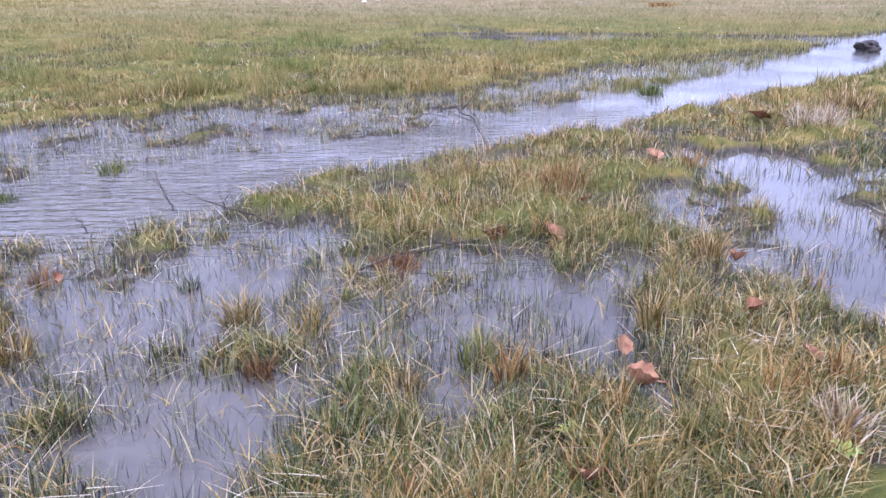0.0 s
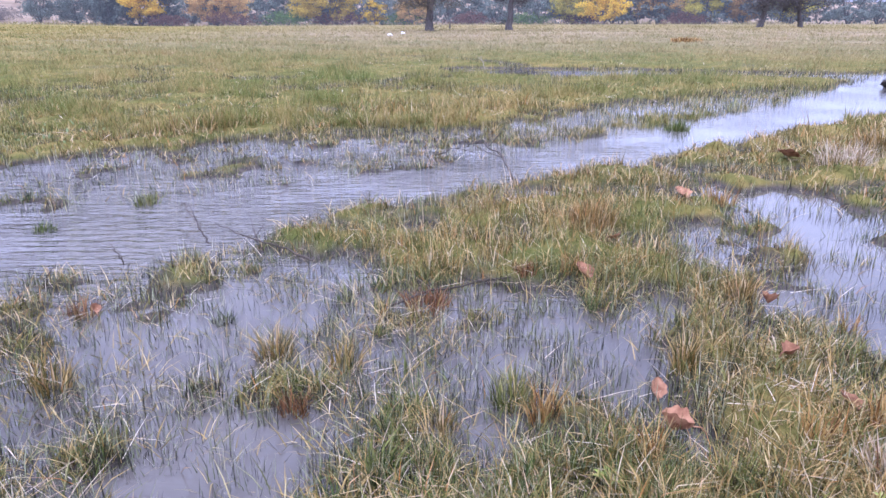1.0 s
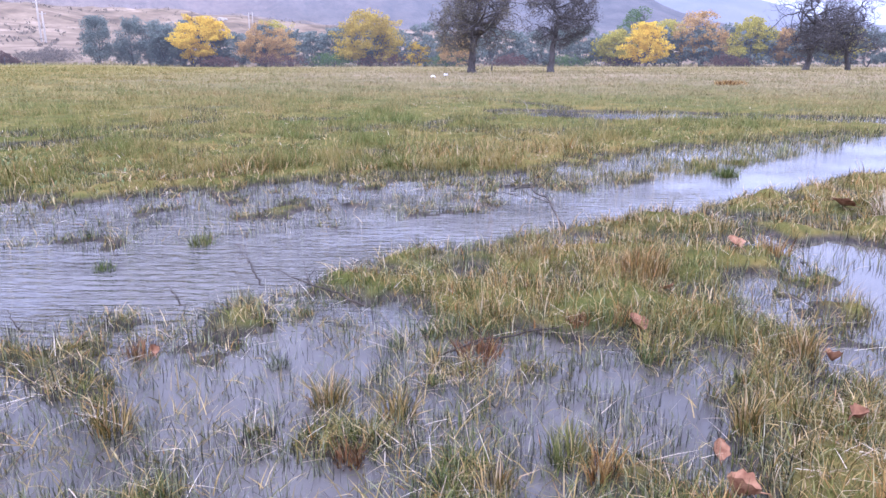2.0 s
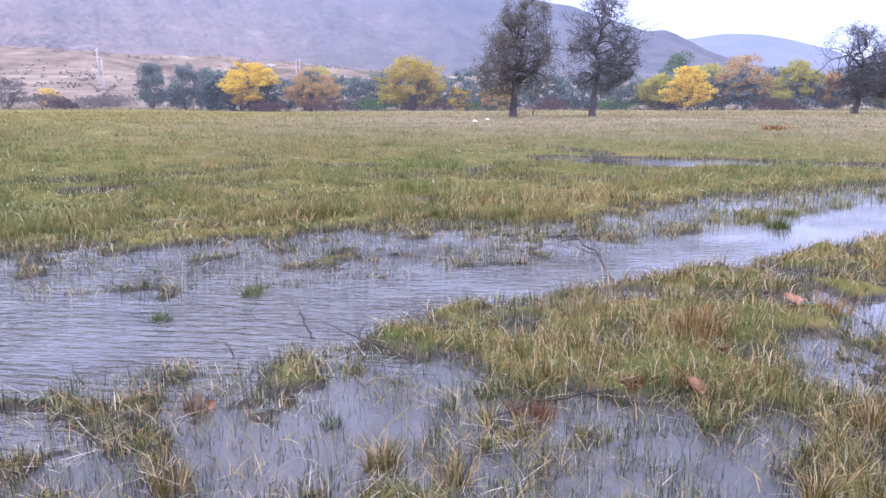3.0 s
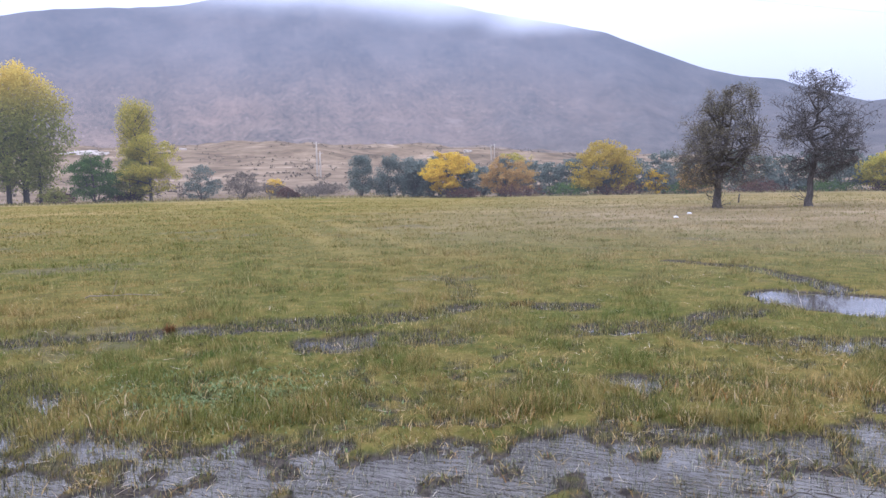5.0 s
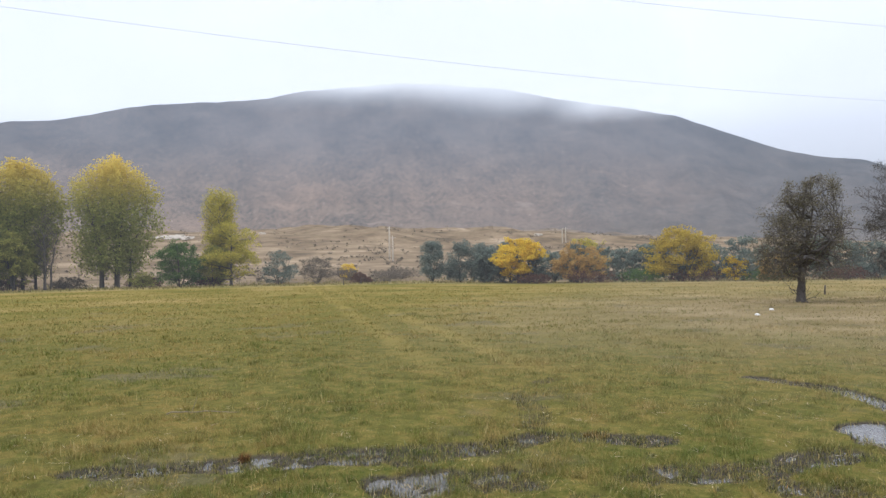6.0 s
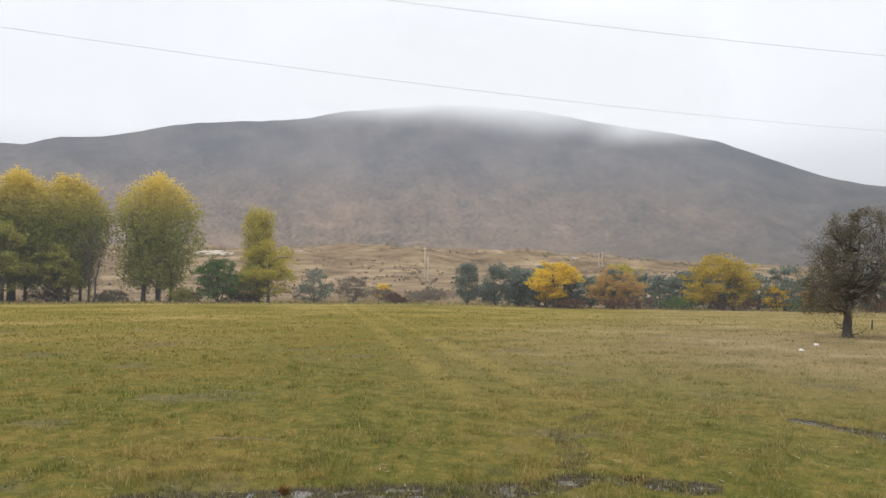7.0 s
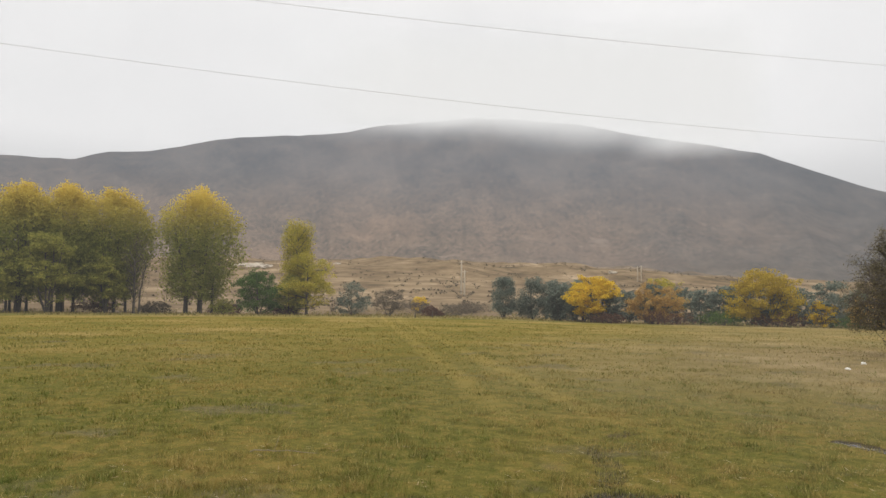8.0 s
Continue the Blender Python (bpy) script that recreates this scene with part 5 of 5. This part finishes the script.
def twig(points, radius, seed, label, forks=2, mat=None):
    rng = np.random.RandomState(seed)
    p = np.array(points, float)
    ob = thing("twig", tuple(p[0]), label, "twig", "dead twigs")
    p = p - p[0]
    t = Tubes()
    fine = np.stack([np.interp(np.linspace(0, len(p) - 1, 14), np.arange(len(p)), p[:, c]) for c in range(3)], 1) + rng.normal(0, radius * 0.8, (14, 3))
    t.limb(fine, np.linspace(radius, radius * 0.4, 14), 6)
    part("stem", t.mesh("stem"), mat or TWIG, ob)
    span_len = np.linalg.norm(p[-1])
    for k in range(forks):
        a = fine[4 + 3 * k]
        d = rng.normal(0, 1, 3) * np.array([1, 1, 0.4]) + np.array([0, 0, 0.5])
        d /= np.linalg.norm(d)
        side = Tubes()
        side.limb([a, a + d * span_len * 0.12, a + d * span_len * 0.22 + np.array([0, 0, 0.01])], [radius * 0.5, radius * 0.4, radius * 0.2], 5)
        part("side_shoot", side.mesh("side_shoot"), mat or TWIG, ob)
    return ob


twig([(-0.66, 1.6, 0.0), (-0.7, 1.64, 0.04), (-0.76, 1.72, 0.075)], 0.0025, 1, "dark dead twig rising from the bank")
twig([(-0.36, 1.4, 0.03), (-0.5, 1.5, 0.04), (-0.64, 1.6, 0.05)], 0.0025, 2, "dead reddish twig over the bank")
twig([(-0.18, 1.18, 0.008), (-0.09, 1.25, 0.02), (0.05, 1.32, 0.018), (0.13, 1.4, 0.008)], 0.0026, 3, "dark stick lying in the grass")
twig([(0.14, 2.3, 0.01), (0.11, 2.48, 0.06), (0.03, 2.7, 0.07), (-0.03, 2.8, 0.03)], 0.004, 4, "bent dead branch arching out of the stream", 3)
twig([(-0.16, 2.75, 0.0), (-0.06, 2.8, 0.03), (0.02, 2.74, 0.02)], 0.003, 5, "dead twig standing in the stream")
twig([(-0.13, 7.17, 0.02), (0.03, 6.95, 0.05), (0.18, 6.7, 0.03)], 0.0045, 6, "pale dead stick beside a pool", 2, STICK)
twig([(0.19, 7.01, 0.0), (0.17, 7.3, 0.1), (0.15, 7.5, 0.15)], 0.004, 7, "pale dead stick leaning from a pool", 2, STICK)
twig([(-6.8, 5.4, 0.05), (-6.4, 5.65, 0.06), (-6.1, 5.8, 0.05)], 0.007, 8, "pale dead stick lying in the meadow", 1, STICK)
for k, (x, y) in enumerate(((-1.5, 2.05), (-1.9, 2.2), (-2.25, 2.15), (-1.7, 1.95), (-0.9, 1.3), (-0.8, 1.45), (-0.55, 1.62), (-1.05, 1.25))):
    twig([(x, y, -0.01), (x + 0.01 * (-1) ** k, y - 0.01, 0.025), (x + 0.03 * (-1) ** k, y, 0.05)], 0.002, 20 + k, "thin dark reed stub standing in water", 1)


def lump(name, x, y, size, flat, mat, seed, label, category, group=""):
    """A rough clod or stone, sunk a little into what it lies on."""
    z = float(ground_height(np.array([x]), np.array([y]))[0])
    z = max(0.0, z) if math.hypot(x, y) < 12 else z
    bm = bmesh.new()
    bmesh.ops.create_icosphere(bm, subdivisions=3, radius=1.0)
    for v in bm.verts:
        k = 1 + 0.45 * noise.fractal(v.co * 1.3 + Vector((seed, 0, 0)), 1.0, 2.0, 4)
        v.co = Vector((v.co.x * k * size, v.co.y * k * size * 0.7, v.co.z * k * size * flat))
    me = bpy.data.meshes.new(name)
    bm.to_mesh(me)
    bm.free()
    ob = part(name, me, mat)
    ob.matrix_basis = pose(x, y, z + size * flat * 0.45, 0, 0, seed * 40)
    return tagged(ob, label, category, group)


CLOD = leaf_material("dark_clod", (0.015, 0.012, 0.01), (0.06, 0.05, 0.04))
STONE = leaf_material("white_stone", (0.6, 0.6, 0.58), (0.82, 0.82, 0.8))
lump("clod", 3.3, 5.6, 0.12, 0.5, CLOD, 2, "dark clod of turf standing in the stream", "clod")
lump("stone", -2.46, 24.4, 0.07, 0.6, STONE, 4, "white stone lying in the grass", "stone", "white stones")
lump("stone", -2.27, 27.4, 0.08, 0.6, STONE, 5, "white stone lying in the grass", "stone", "white stones")


def weed(x, y, size, n, seed, label):
    """A small broad-leaved plant: a rosette of pointed leaves."""
    rng = np.random.RandomState(seed)
    z = max(0.0, float(ground_height(np.array([x]), np.array([y]))[0]))
    ob = thing("weed", (x, y, z), label, "plant", "broad-leaved weeds")
    for k in range(n):
        a = k * 2.4 + rng.uniform(-0.3, 0.3)
        vs, fs = [], []
        for i in range(6):
            t = i / 5
            w = size * 0.16 * math.sin(math.pi * (0.08 + 0.9 * t))
            out, up = size * t * 0.8, 0.012 + size * (0.75 * t - 0.35 * t * t)
            for u in (-1, 0, 1):
                vs.append((math.cos(a) * out - math.sin(a) * u * w, math.sin(a) * out + math.cos(a) * u * w, up + abs(u) * w * 0.4))
        for i in range(5):
            for j in range(2):
                c = i * 3 + j
                fs += [(c, c + 1, c + 4), (c, c + 4, c + 3)]
        part("leaf", tri_mesh("leaf", vs, fs, True), WEED_LEAF, ob)
    return ob


CHALK = leaf_material("pale_rock", (0.26, 0.22, 0.17), (0.5, 0.45, 0.38))
for k, (az, r, size) in enumerate(((-50.6, 330, 5), (-49.7, 333, 6), (-48.8, 330, 4.5), (-44.6, 340, 2.5), (-43.4, 342, 2), (-66.8, 320, 6), (-21.4, 320, 2.5))):
    rock = lump("rock_outcrop", r * math.sin(radians(az)), r * math.cos(radians(az)), size, 0.35, CHALK, 10 + k, "pale bare rock outcrop on the dry slope", "rock", "slope rocks")
    rock.location.z -= size * 0.22
WEED_LEAF = leaf_material("fresh_leaf", (0.08, 0.11, 0.018), (0.22, 0.25, 0.05))
weed(0.14, 0.65, 0.026, 7, 1, "small yellow-green broad-leaved weed in grass")
weed(0.42, 0.585, 0.022, 8, 2, "small pale green broad-leaved weed in grass")
WEED_GREY = leaf_material("grey_leaf", (0.06, 0.095, 0.025), (0.2, 0.235, 0.1))


def herb_patch(seed):
    rng = np.random.RandomState(seed)
    n = 3000
    x, y = rng.normal(-2.95, 0.42, n), rng.normal(3.05, 0.26, n)
    z = np.maximum(ground_height(x, y), 0)
    v, f = blades(np.stack((x, y, z), 1), rng.uniform(0.014, 0.034, n), rng.uniform(0.006, 0.012, n), rng.uniform(0.7, 1.6, n), rng, None, 0.6)
    return tagged(part("herb_patch", tri_mesh("herb_patch", v, f), WEED_GREY), "patch of grey-green leafy herbs on the bank", "plants", kind="stuff")


herb_patch(7)


def stake(az, r, h):
    x, y = r * math.sin(radians(az)), r * math.cos(radians(az))
    z = float(ground_height(np.array([x]), np.array([y]))[0])
    t = Tubes()
    t.limb([(0, 0, -0.2), (0.02, 0, h * 0.5), (0.05, 0.01, h)], [0.05, 0.045, 0.04], 7)
    ob = part("stake", t.mesh("stake"), BARK)
    ob.matrix_basis = pose(x, y, z)
    return tagged(ob, "short weathered wooden stake in the meadow", "stake", "wooden stakes")


for az, r, h in ((-1.1, 43, 0.5), (-37.2, 88, 0.9), (-35.8, 90, 0.8)):
    stake(az, r, h)
